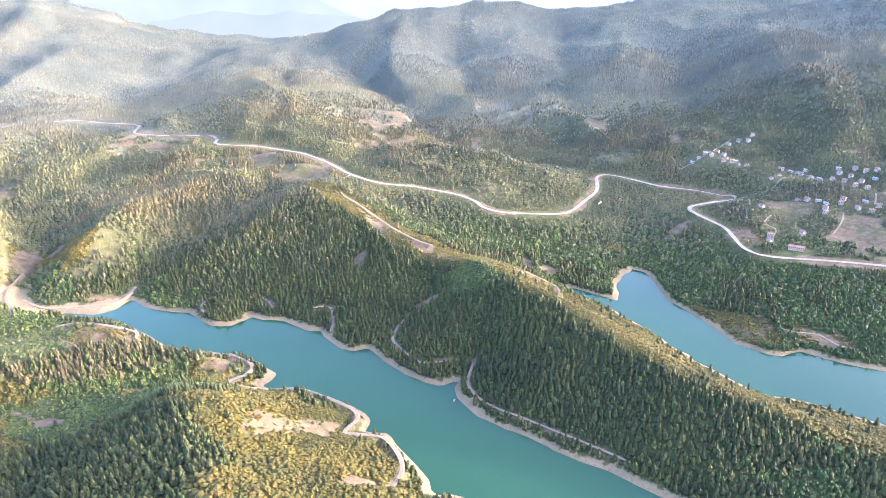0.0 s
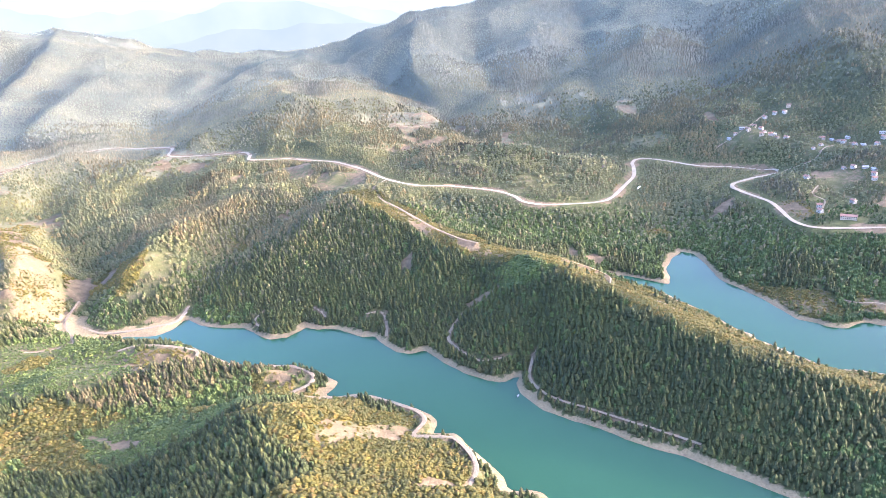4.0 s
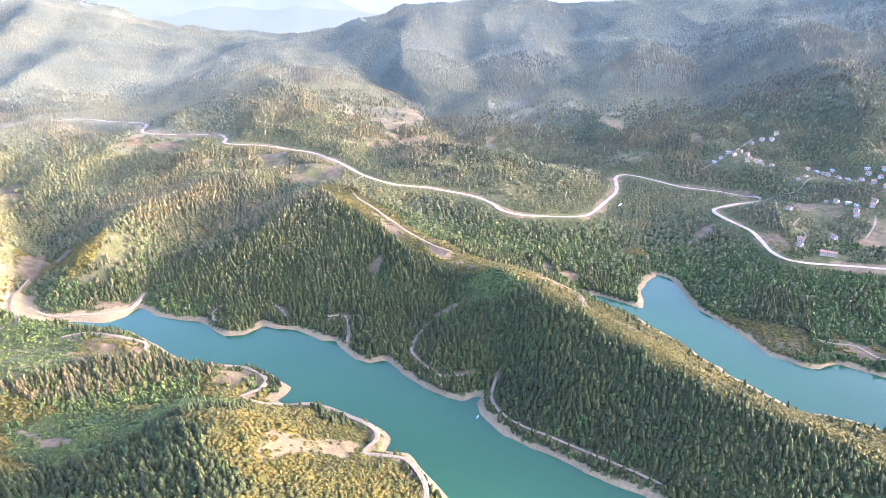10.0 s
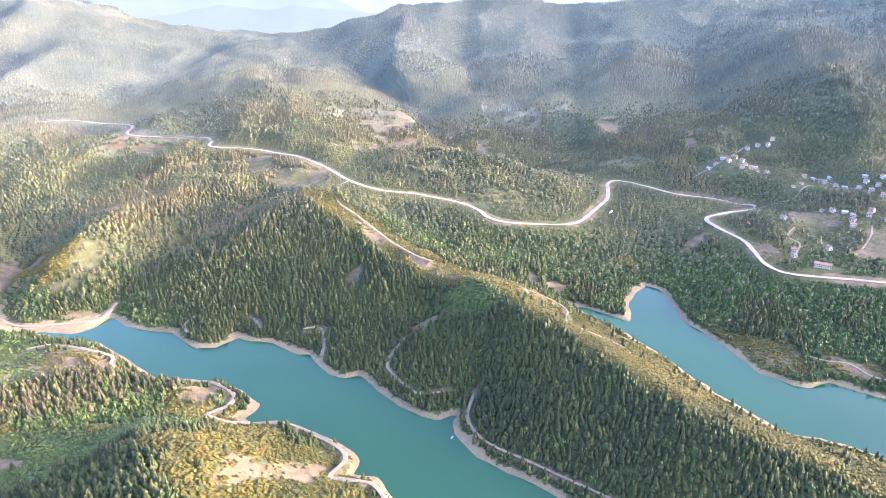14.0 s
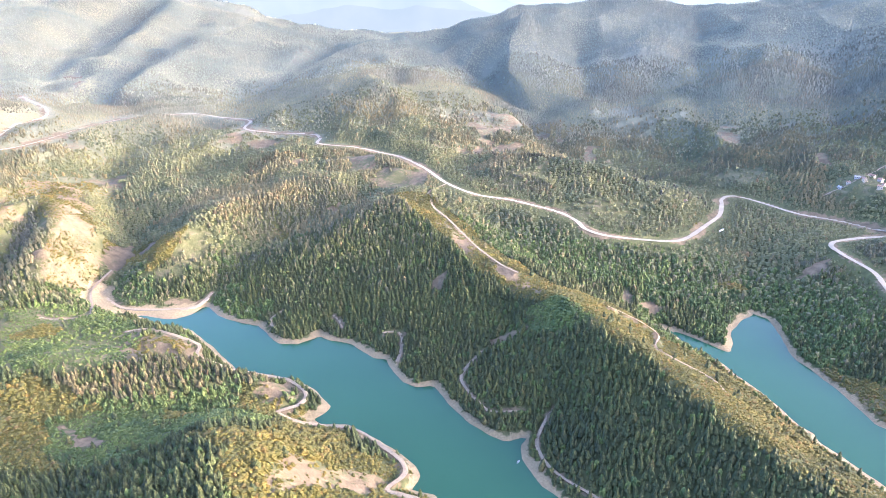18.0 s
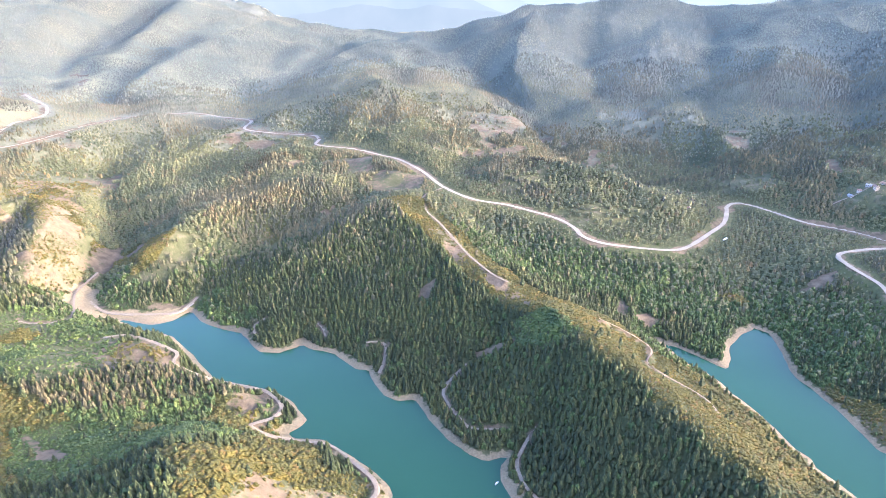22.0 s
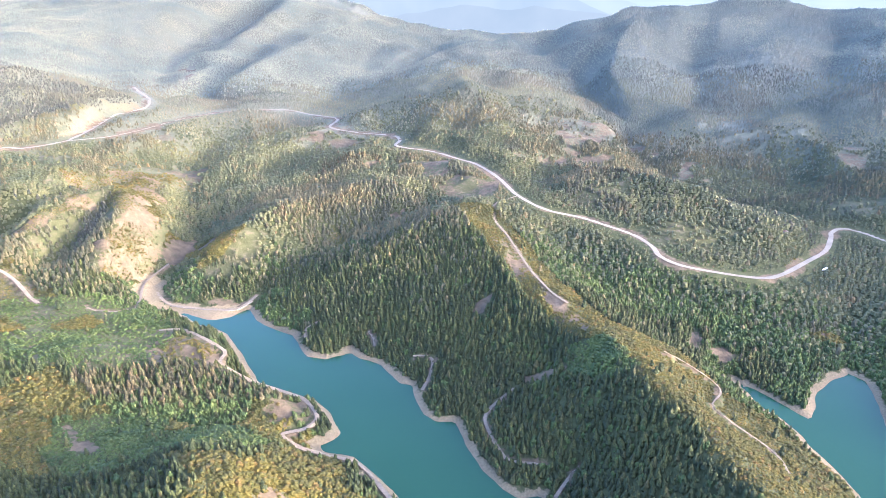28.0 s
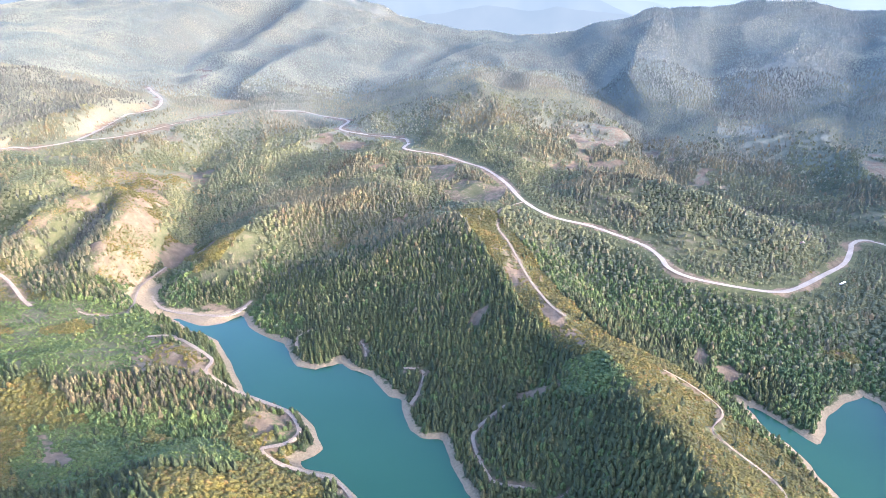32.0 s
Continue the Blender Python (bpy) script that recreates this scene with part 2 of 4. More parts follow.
EAST_SHORE = [(259, 870), (274, 859), (277, 836), (278, 811), (279, 772), (289, 750), (303, 719), (311, 693), (320, 663), (335, 652), (345, 641),
              (360, 637), (384, 645), (398, 637), (415, 621), (520, 580), (700, 520), (950, 430)]
LAKE_1 = NORTH_SHORE + SOUTH_SHORE[::-1]
LAKE_2 = RIDGE_SHORE + EAST_SHORE[::-1]

# houses: place, turn in degrees
HOUSES_UP = [(445, 1198, 20), (457, 1203, 75), (476, 1196, 10), (494, 1217, 40), (532, 1262, 15), (553, 1270, 30), (567, 1262, 15), (578, 1272, 70),
             (500, 1186, 5), (515, 1183, 80), (513, 1166, 15), (525, 1158, 25), (490, 1173, 60), (537, 1088, 0), (555, 1101, 20), (580, 1146, 75), (592, 1138, 10)]
HOUSES_MID = [(598, 1115, 35), (610, 1125, 5), (651, 1102, 60), (670, 1088, 15), (679, 1073, 80), (690, 1062, 10), (655, 1070, 30), (627, 1071, 10), (636, 1054, 70)]
HOUSES_EAST = [(582, 1155, 5), (597, 1126, 5), (602, 1089, 5), (610, 1079, 35), (646, 1088, 20), (592, 973, 35), (656, 1041, 35), (650, 1014, 75), (675, 1039, 20), (700, 1050, 75), (712, 1066, 5), (640, 1030, 75), (690, 1020, 20), (610, 930, 60), (626, 942, 60), (706, 1030, 75), (498, 1196, 35), (506, 1176, 75), (470, 1208, 60)]
HOUSES_LOW = [(547, 989, 20), (559, 980, 80), (565, 968, 10), (555, 950, 35), (583, 962, 60), (598, 944, 5), (618, 961, 25), (548, 936, 70), (537, 996, 5),
              (493, 885, 15), (448, 884, 65), (440, 866, 20)]
WHITE_HOUSE, LONG_HOUSE = (474, 976, 25), (459, 832, 61)
HOUSES = HOUSES_UP + HOUSES_MID + HOUSES_EAST + HOUSES_LOW + [WHITE_HOUSE]

LINES = []


def lie(*points):
    LINES.append(points)
    return points


# roads and tracks, which the land follows
MAIN_ROAD = lie((-941, 1466, 75), (-835, 1546, 73), (-749, 1530, 70), (-670, 1511, 69), (-643, 1433, 68), (-562, 1404, 69), (-484, 1393, 71),
                (-450, 1360, 72), (-436, 1316, 72), (-360, 1306, 70), (-303, 1278, 69), (-261, 1257, 68), (-207, 1203, 65), (-155, 1134, 61),
                (-103, 1094, 58), (-51, 1088, 54), (-16, 1077, 51), (26, 1058, 48), (51, 1030, 46), (63, 1006, 44), (89, 993, 41),
                (133, 993, 38), (178, 1001, 35), (202, 1023, 33), (235, 1080, 32), (262, 1131, 31), (274, 1180, 31), (277, 1204, 32))
VALLEY_ROAD = lie((277, 1204, 32), (290, 1224, 33), (312, 1222, 33), (341, 1194, 33), (378, 1152, 33), (426, 1129, 33), (462, 1100, 33), (478, 1073, 34),
                  (426, 1045, 38), (382, 1013, 41), (380, 977, 42), (399, 926, 41), (400, 892, 40), (398, 854, 39), (406, 828, 39),
                  (425, 816, 39), (454, 807, 40), (504, 791, 42), (640, 740, 46))
WEST_ROAD = lie((-1120, 800, 102), (-1020, 962, 100), (-978, 992, 99), (-961, 1056, 98), (-979, 1129, 102), (-1015, 1217, 106), (-1014, 1269, 108),
                (-1017, 1316, 109), (-1089, 1402, 107), (-1189, 1481, 104), (-1270, 1546, 102))
LOW_ROAD = lie((-961, 1056, 98), (-938, 1086, 97), (-922, 1125, 95), (-922, 1192, 92), (-934, 1259, 88), (-950, 1340, 83), (-952, 1410, 78), (-941, 1466, 75))
lie((-1002, 1075, 122), (-1022, 1140, 129), (-1050, 1215, 132), (-1050, 1295, 131))
TRACK_1 = lie((-152, 725, 15), (-140, 733, 13), (-131, 727, 11), (-127, 708, 7), (-126, 686, 5))
TRACK_2 = lie((-40, 700, 18), (-53, 675, 11), (-55, 660, 9), (-46, 644, 7), (-30, 625, 5), (-18, 617, 5), (16, 622, 7))
TRACK_3 = lie((36, 624, 10), (32, 615, 9), (26, 593, 7), (24, 576, 6), (33, 553, 6), (49, 536, 6), (67, 524, 6), (100, 500, 6), (125, 482, 6), (150, 462, 6))
TRACK_4 = lie((-155, 1134, 61), (-171, 1071, 66), (-154, 1009, 66), (-123, 963, 64), (-93, 911, 63), (-66, 866, 62), (-33, 821, 62), (-13, 801, 63))
TRACK_5 = lie((85, 758, 51), (100, 762, 43), (119, 758, 36), (134, 751, 30), (137, 736, 31), (130, 703, 39), (146, 689, 35), (173, 670, 31), (182, 655, 31), (185, 637, 33))
TRACK_8 = lie((-790, 735, 50), (-720, 705, 44), (-667, 695, 33), (-618, 676, 25), (-598, 670, 23))
TRACK_9 = lie((-547, 689, 20), (-533, 684, 19), (-509, 692, 17), (-500, 712, 12), (-518, 740, 8), (-540, 769, 9), (-546, 784, 11), (-552, 830, 14))
TRACK_10 = lie((-285, 763, 10), (-293, 753, 6), (-288, 740, 4), (-278, 731, 4))
TRACK_11 = lie((-222, 764, 10), (-210, 753, 8), (-205, 743, 6))
TRACK_6 = lie((-168, 572, 3), (-134, 571, 4), (-104, 550, 6), (-83, 532, 8), (-77, 516, 9), (-86, 496, 10), (-71, 491, 11), (-51, 485, 12),
              (-37, 462, 13), (-33, 440, 14), (-41, 419, 15))
TRACK_7 = lie((-425, 671, 20), (-403, 683, 19), (-362, 673, 19), (-333, 662, 18), (-325, 644, 16), (-285, 637, 9), (-254, 634, 8),
              (-222, 629, 9), (-196, 610, 9), (-195, 590, 10), (-209, 574, 11), (-188, 568, 8), (-168, 572, 4))
DAM = lie((-520, 770, 4.5), (-484, 752, 3), (-433, 757, 3), (-400, 768, 3.5), (-393, 802, 7))
# crests
MAIN_CREST = lie((-204, 1005, 79), (-141, 933, 70), (-89, 859, 64), (-44, 800, 58), (-4, 766, 61), (34, 741, 68), (61, 703, 75), (97, 659, 72),
                 (133, 613, 66), (161, 577, 61), (192, 543, 56), (217, 517, 51), (245, 494, 45), (271, 481, 41), (310, 457, 35), (500, 330, 25))
lie((-204, 1005, 79), (-250, 930, 62), (-290, 850, 38), (-305, 770, 12))
lie((-141, 933, 70), (-170, 850, 46), (-190, 760, 16))
lie((61, 703, 72), (30, 670, 48), (20, 640, 20))
lie((-429, 1312, 70), (-496, 1206, 60), (-558, 1158, 55), (-598, 1112, 46))
lie((-300, 1180, 62), (-395, 1090, 61), (-442, 1029, 56), (-475, 943, 57), (-480, 880, 54), (-492, 825, 30), (-504, 790, 12))
lie((-567, 2400, 160), (-641, 2250, 146), (-560, 2000, 128), (-470, 1780, 136), (-392, 1620, 142), (-305, 1700, 118), (-203, 1700, 98), (-142, 1650, 82), (-54, 1514, 66))
lie((-392, 1620, 142), (-400, 1500, 112), (-380, 1390, 84))
lie((-470, 1780, 136), (-560, 1700, 104), (-640, 1600, 78))
lie((-560, 2000, 128), (-650, 1930, 108), (-720, 1830, 92))
lie((-138, 1312, 72), (-31, 1245, 74), (107, 1185, 70), (174, 1160, 56), (240, 1150, 41))
lie((-651, 2560, 160), (-567, 2400, 160), (-398, 2380, 178), (-292, 2420, 210), (-164, 2450, 250), (100, 2520, 268), (375, 2500, 267), (640, 2440, 273), (1000, 2300, 320), (1400, 2200, 400), (1900, 2250, 580))
lie((-121, 2285, 250), (-150, 2100, 182), (-130, 1930, 108), (-90, 1840, 84))
lie((250, 2500, 268), (235, 2250, 205), (200, 2000, 135), (150, 1760, 80))
lie((640, 2440, 270), (540, 2150, 236), (480, 1900, 182), (410, 1700, 115), (350, 1500, 72))
lie((1000, 2300, 300), (860, 1900, 255), (760, 1600, 215), (717, 1368, 178), (735, 1250, 125), (790, 1130, 80))
# past its first point an added, unseen spur, lowered to let sun by
lie((717, 1368, 178), (900, 1300, 180), (1120, 1100, 170), (1300, 850, 162), (1500, 500, 140))
# Unseen high eastern range, added under the sun to shade village and mountain
lie((1900, 100, 270), (1900, 400, 240), (1900, 640, 262), (1900, 800, 292), (1900, 930, 298), (1900, 1064, 296), (1900, 1306, 296), (1900, 1540, 370), (1900, 1900, 550), (1900, 2300, 640), (1950, 2900, 660))
lie((-2550, 2700, 330), (-2000, 2850, 330), (-1600, 2900, 290), (-1380, 2940, 225), (-1150, 2980, 150), (-800, 3000, 80), (0, 3000, 90), (700, 3000, 110))
lie((-2550, 3190, 10), (-1500, 3190, 0), (0, 3190, 10), (700, 3190, 20))
lie((-2550, -600, 40), (0, -600, 30), (900, -600, 60))
lie((-1090, 1660, 86), (-1089, 1760, 120), (-1106, 1900, 146), (-1110, 2050, 163), (-1094, 2230, 182), (-1026, 2380, 199), (-963, 2450, 202), (-847, 2500, 189), (-750, 2520, 171), (-651, 2560, 160))
lie((-1106, 1900, 146), (-1040, 1880, 118), (-985, 1820, 88))
lie((-1110, 2050, 163), (-1010, 2020, 132), (-910, 1960, 104))
lie((-1094, 2230, 182), (-980, 2170, 150), (-860, 2080, 118))
lie((-1026, 2380, 199), (-900, 2300, 168), (-800, 2200, 140))
lie((-1600, 2900, 290), (-1500, 2650, 250), (-1451, 2434, 206), (-1430, 2250, 168), (-1400, 2080, 138), (-1330, 1930, 114), (-1260, 1800, 94))
lie((-1451, 2434, 206), (-1350, 2380, 172), (-1270, 2300, 145))
lie((-1430, 2250, 168), (-1340, 2190, 138), (-1280, 2110, 120))
lie((-2000, 2850, 330), (-1900, 2500, 280), (-1800, 2250, 222), (-1720, 2050, 168), (-1640, 1900, 132))
lie((-1900, 2500, 280), (-1780, 2430, 232), (-1690, 2380, 180))
lie((-1085, 1330, 128), (-1119, 1300, 148), (-1218, 1240, 182), (-1300, 1165, 203), (-1420, 1050, 222), (-1600, 900, 240))
lie((-1270, 1546, 104), (-1400, 1600, 122), (-1604, 1640, 165), (-1837, 1700, 203), (-2150, 1600, 215))
lie((-1200, 1420, 112), (-1400, 1400, 135), (-1700, 1300, 165))
lie((-703, 908, 81), (-740, 825, 80), (-724, 770, 66), (-700, 725, 48))
lie((-703, 908, 83), (-645, 862, 72), (-608, 785, 58), (-575, 745, 28))
lie((-737, 825, 78), (-850, 850, 84), (-950, 930, 96))
lie((-150, 300, 74), (-148, 368, 72), (-173, 418, 69), (-198, 464, 66), (-226, 480, 60), (-240, 510, 50), (-246, 538, 37), (-228, 562, 20))
lie((-450, 300, 56), (-475, 380, 48), (-490, 430, 42))
lie((-520, 560, 44), (-417, 592, 36), (-390, 614, 34), (-327, 607, 29), (-282, 605, 26), (-240, 606, 22), (-222, 604, 16))
lie((-198, 464, 66), (-127, 476, 27), (-100, 490, 13))
lie((-420, 668, 21), (-395, 645, 26), (-367, 650, 27), (-345, 642, 23))
lie((-480, 530, 40), (-600, 500, 58))
# valleys
lie((-812, 755, 42), (-792, 796, 48), (-776, 842, 56), (-792, 905, 68))
lie((-672, 745, 30), (-676, 790, 38), (-682, 842, 50), (-700, 882, 66))
lie((-270, 1090, 48), (-320, 1040, 36), (-377, 982, 27), (-390, 900, 20), (-393, 830, 12))
lie((-94, 1045, 50), (-27, 951, 36), (76, 878, 22), (121, 836, 10), (146, 816, 3))
lie((-43, 1541, 42), (63, 1371, 33), (159, 1290, 29), (250, 1245, 28))
lie((-43, 1541, 42), (-90, 1800, 64), (-230, 2050, 98), (-420, 2250, 150))
lie((-732, 1088, 40), (-640, 990, 27), (-562, 900, 18), (-555, 841, 13), (-530, 790, 7))
lie((-732, 1088, 42), (-820, 1250, 52), (-780, 1400, 60))
lie((-700, 1570, 66), (-790, 1690, 62), (-840, 1800, 68), (-800, 1930, 78), (-760, 2080, 96), (-740, 2250, 122), (-760, 2400, 150))
lie((-960, 1560, 74), (-1150, 1660, 78), (-1190, 1760, 86), (-1215, 1900, 100), (-1210, 2100, 118), (-1190, 2300, 138), (-1130, 2500, 150), (-1050, 2700, 140))
lie((-1600, 2620, 190), (-1620, 2332, 142), (-1600, 2126, 122), (-1480, 1900, 102), (-1380, 1750, 92), (-1290, 1640, 88), (-1150, 1660, 78))
lie((-660, 1180, 48), (-560, 1290, 58), (-540, 1370, 66))
lie((-470, 1130, 44), (-560, 1050, 38), (-620, 1000, 34))
lie((-300, 300, 36), (-305, 400, 33), (-318, 455, 30), (-345, 500, 25))
lie((-400, 320, 38), (-400, 420, 34), (-405, 470, 30))
lie((-470, 480, 34), (-400, 500, 27), (-345, 520, 21), (-302, 552, 15), (-264, 575, 11), (-224, 583, 8))
lie((-60, 690, 12), (-34, 712, 20), (-12, 735, 34), (-24, 770, 50))
lie((-225, 745, 4), (-205, 810, 28), (-165, 880, 56))
lie((-103, 804, 44), (-95, 740, 24), (-80, 680, 6))
lie((258, 872, 1), (270, 940, 6), (290, 1040, 16), (305, 1130, 25), (300, 1200, 30))
lie((340, 1000, 30), (300, 960, 14), (275, 910, 5))
lie((472, 973, 58), (430, 930, 45), (340, 900, 20), (300, 860, 9))
lie((559, 947, 61), (620, 1000, 66), (660, 1090, 72), (600, 1150, 72), (564, 1257, 87), (464, 1190, 66), (396, 1200, 52))
lie((300, 1430, 58), (330, 1330, 48), (370, 1240, 42))
lie((640, 1900, 160), (560, 1600, 110), (500, 1400, 92))
lie((40, 2200, 150), (60, 1900, 92), (80, 1650, 58), (63, 1371, 33))
lie((390, 2300, 190), (340, 1950, 125), (290, 1650, 80), (260, 1480, 58))
lie((350, 700, 6), (420, 720, 16), (520, 700, 22), (620, 640, 20))
lie((-425, 700, 16), (-470, 700, 17), (-560, 690, 22), (-611, 669, 29), (-720, 640, 40))
lie((-345, 640, 12), (-430, 640, 20), (-540, 620, 28), (-700, 560, 50))


def polyline_distance(px, py, pts):
    """Distance to a polyline, and the height of its nearest point where the line has heights."""
    best, high = np.full(px.shape, 1e9), np.zeros(px.shape)
    for a, b in zip(pts[:-1], pts[1:]):
        dx, dy = b[0] - a[0], b[1] - a[1]
        u = np.clip(((px - a[0]) * dx + (py - a[1]) * dy) / max(dx * dx + dy * dy, 1e-6), 0, 1)
        d = np.hypot(px - a[0] - u * dx, py - a[1] - u * dy)
        near = d < best
        best = np.where(near, d, best)
        if len(a) > 2:
            high = np.where(near, a[2] + u * (b[2] - a[2]), high)
    return best, high


def inside(px, py, pts):
    hit = np.zeros(px.shape, bool)
    for a, b in zip(pts, pts[1:] + pts[:1]):
        if a[1] != b[1]:
            cross = ((a[1] > py) != (b[1] > py)) & (px < (b[0] - a[0]) * (py - a[1]) / (b[1] - a[1]) + a[0])
            hit ^= cross
    return hit


def lattice(px, py, size, seed):
    """Smooth value noise, -1 to 1."""
    u, v = px / size, py / size
    i, j = np.floor(u).astype(np.int64), np.floor(v).astype(np.int64)
    fu, fv = u - i, v - j
    fu, fv = fu * fu * (3 - 2 * fu), fv * fv * (3 - 2 * fv)

    def value(a, b):
        h = (a * 374761393 + b * 668265263 + seed * 974711) & 0x7FFFFFFF
        h = ((h ^ (h >> 13)) * 1274126177) & 0x7FFFFFFF
        return ((h ^ (h >> 16)) & 0xFFFF) / 32767.5 - 1

    low = value(i, j) * (1 - fu) + value(i + 1, j) * fu
    top = value(i, j + 1) * (1 - fu) + value(i + 1, j + 1) * fu
    return low * (1 - fv) + top * fv


def rough(px, py, size, seed, octaves=4):
    total, weight = 0.0, 1.0
    for k in range(octaves):
        total = total + weight * lattice(px + 37 * k, py - 91 * k, size / 2**k, seed + k)
        weight *= 0.5
    return total


X0, Y0, CELL, NX, NY = -2560.0, -640.0, 10.0, 513, 385


def relax():
    """Heights between the given lines, as a sheet stretched over them, from a coarse grid to a fine one."""
    seeds = []
    for pts in LINES:
        for a, b in zip(pts[:-1], pts[1:]):
            n = max(2, int(math.hypot(b[0] - a[0], b[1] - a[1]) / 4))
            for k in range(n + 1):
                seeds.append([a[i] + (b[i] - a[i]) * k / n for i in range(3)])
    for pts in (NORTH_SHORE, SOUTH_SHORE, RIDGE_SHORE, EAST_SHORE):
        for a, b in zip(pts[:-1], pts[1:]):
            n = max(2, int(math.hypot(b[0] - a[0], b[1] - a[1]) / 4))
            for k in range(n + 1):
                seeds.append([a[0] + (b[0] - a[0]) * k / n, a[1] + (b[1] - a[1]) * k / n, 1.5])
    seeds = np.array(seeds)
    z = None
    for step in (64, 32, 16, 8, 4, 2, 1):
        nx, ny, cell = (NX - 1) // step + 1, (NY - 1) // step + 1, CELL * step
        i = np.clip(np.rint((seeds[:, 0] - X0) / cell).astype(int), 0, nx - 1)
        j = np.clip(np.rint((seeds[:, 1] - Y0) / cell).astype(int), 0, ny - 1)
        total, count = np.zeros((ny, nx)), np.zeros((ny, nx))
        np.add.at(total, (j, i), seeds[:, 2])
        np.add.at(count, (j, i), 1)
        held = count > 0
        gy, gx = np.mgrid[0:ny, 0:nx]
        wx, wy = X0 + gx * cell, Y0 + gy * cell
        wet = inside(wx, wy, LAKE_1) | inside(wx, wy, LAKE_2)
        if z is None:
            z = np.full((ny, nx), 90.0)
        else:
            old = z
            z = np.zeros((ny, nx))
            z[::2, ::2] = old[: (ny + 1) // 2, : (nx + 1) // 2]
            z[1::2, ::2] = (z[0:-1:2, ::2] + z[2::2, ::2]) / 2
            z[:, 1::2] = (z[:, 0:-1:2] + z[:, 2::2]) / 2
        fixed = np.where(held, total / np.maximum(count, 1), 0)
        for _ in range(160 if step > 1 else 60):
            z = np.where(held, fixed, np.where(wet, 0.0, z))
            p = np.pad(z, 1, mode="edge")
            z = (p[:-2, 1:-1] + p[2:, 1:-1] + p[1:-1, :-2] + p[1:-1, 2:]) * 0.25
        z = np.where(held, fixed, z)
    for _ in range(2):
        p = np.pad(z, 1, mode="edge")
        z = 0.5 * z + 0.125 * (p[:-2, 1:-1] + p[2:, 1:-1] + p[1:-1, :-2] + p[1:-1, 2:])
    return z


LAND = relax()


def deepen(z):
    """Cuts the hollows of the outer hills deeper, away from roads and houses."""
    wide = z
    for _ in range(220):
        p = np.pad(wide, 1, mode="edge")
        wide = (p[:-2, 1:-1] + p[2:, 1:-1] + p[1:-1, :-2] + p[1:-1, 2:]) * 0.25
    gy, gx = np.mgrid[0:NY, 0:NX]
    px, py = X0 + gx * CELL, Y0 + gy * CELL
    away = np.full(px.shape, 1e9)
    for pts in (MAIN_ROAD, VALLEY_ROAD, WEST_ROAD, LOW_ROAD, NORTH_SHORE, RIDGE_SHORE, EAST_SHORE, MAIN_CREST):
        away = np.minimum(away, polyline_distance(px, py, pts)[0])
    u = np.clip((away - 25) / 90, 0, 1) * np.clip((np.hypot(px, py - 300) - 620) / 250, 0, 1)
    u = u * ~((px > 380) & (px < 760) & (py > 800) & (py < 1320))
    return z - 0.8 * np.maximum(0, wide - z) * u + 0.15 * np.maximum(0, z - wide) * u


LAND = deepen(LAND)
ROADS = ((MAIN_ROAD, 3.1), (VALLEY_ROAD, 3.0), (WEST_ROAD, 4.0), (LOW_ROAD, 2.6))
TRACKS = ((TRACK_1, 1.7), (TRACK_2, 1.5), (TRACK_3, 1.4), (TRACK_4, 1.3), (TRACK_5, 0.95), (TRACK_6, 2.0), (TRACK_7, 2.0), (TRACK_8, 2.2), (TRACK_9, 1.6), (TRACK_10, 1.5), (TRACK_11, 1.4), (DAM, 1.8))

PATHS = ([(575, 938), (562, 915), (549, 898), (532, 880)], [(590, 1150), (602, 1114), (614, 1066), (632, 1037), (641, 984), (625, 950)], [(478, 950), (459, 927), (465, 904), (450, 880)],
         [(545, 1285), (530, 1272), (500, 1240), (474, 1207), (420, 1190)], [(380, 684), (391, 676), (412, 669), (424, 650), (440, 640)], [(470, 1070), (520, 1060), (560, 1090), (602, 1114)])


def smooth(a, b, v):
    u = np.clip((v - a) / (b - a), 0, 1)
    return u * u * (3 - 2 * u)


def shore_distance(px, py):
    """Metres from the water's edge; below 0 in the lake."""
    d = np.full(px.shape, 1e9)
    for pts in (NORTH_SHORE, SOUTH_SHORE, RIDGE_SHORE, EAST_SHORE):
        d = np.minimum(d, polyline_distance(px, py, pts)[0])
    wet = inside(px, py, LAKE_1) | inside(px, py, LAKE_2)
    return np.where(wet, -d, d)


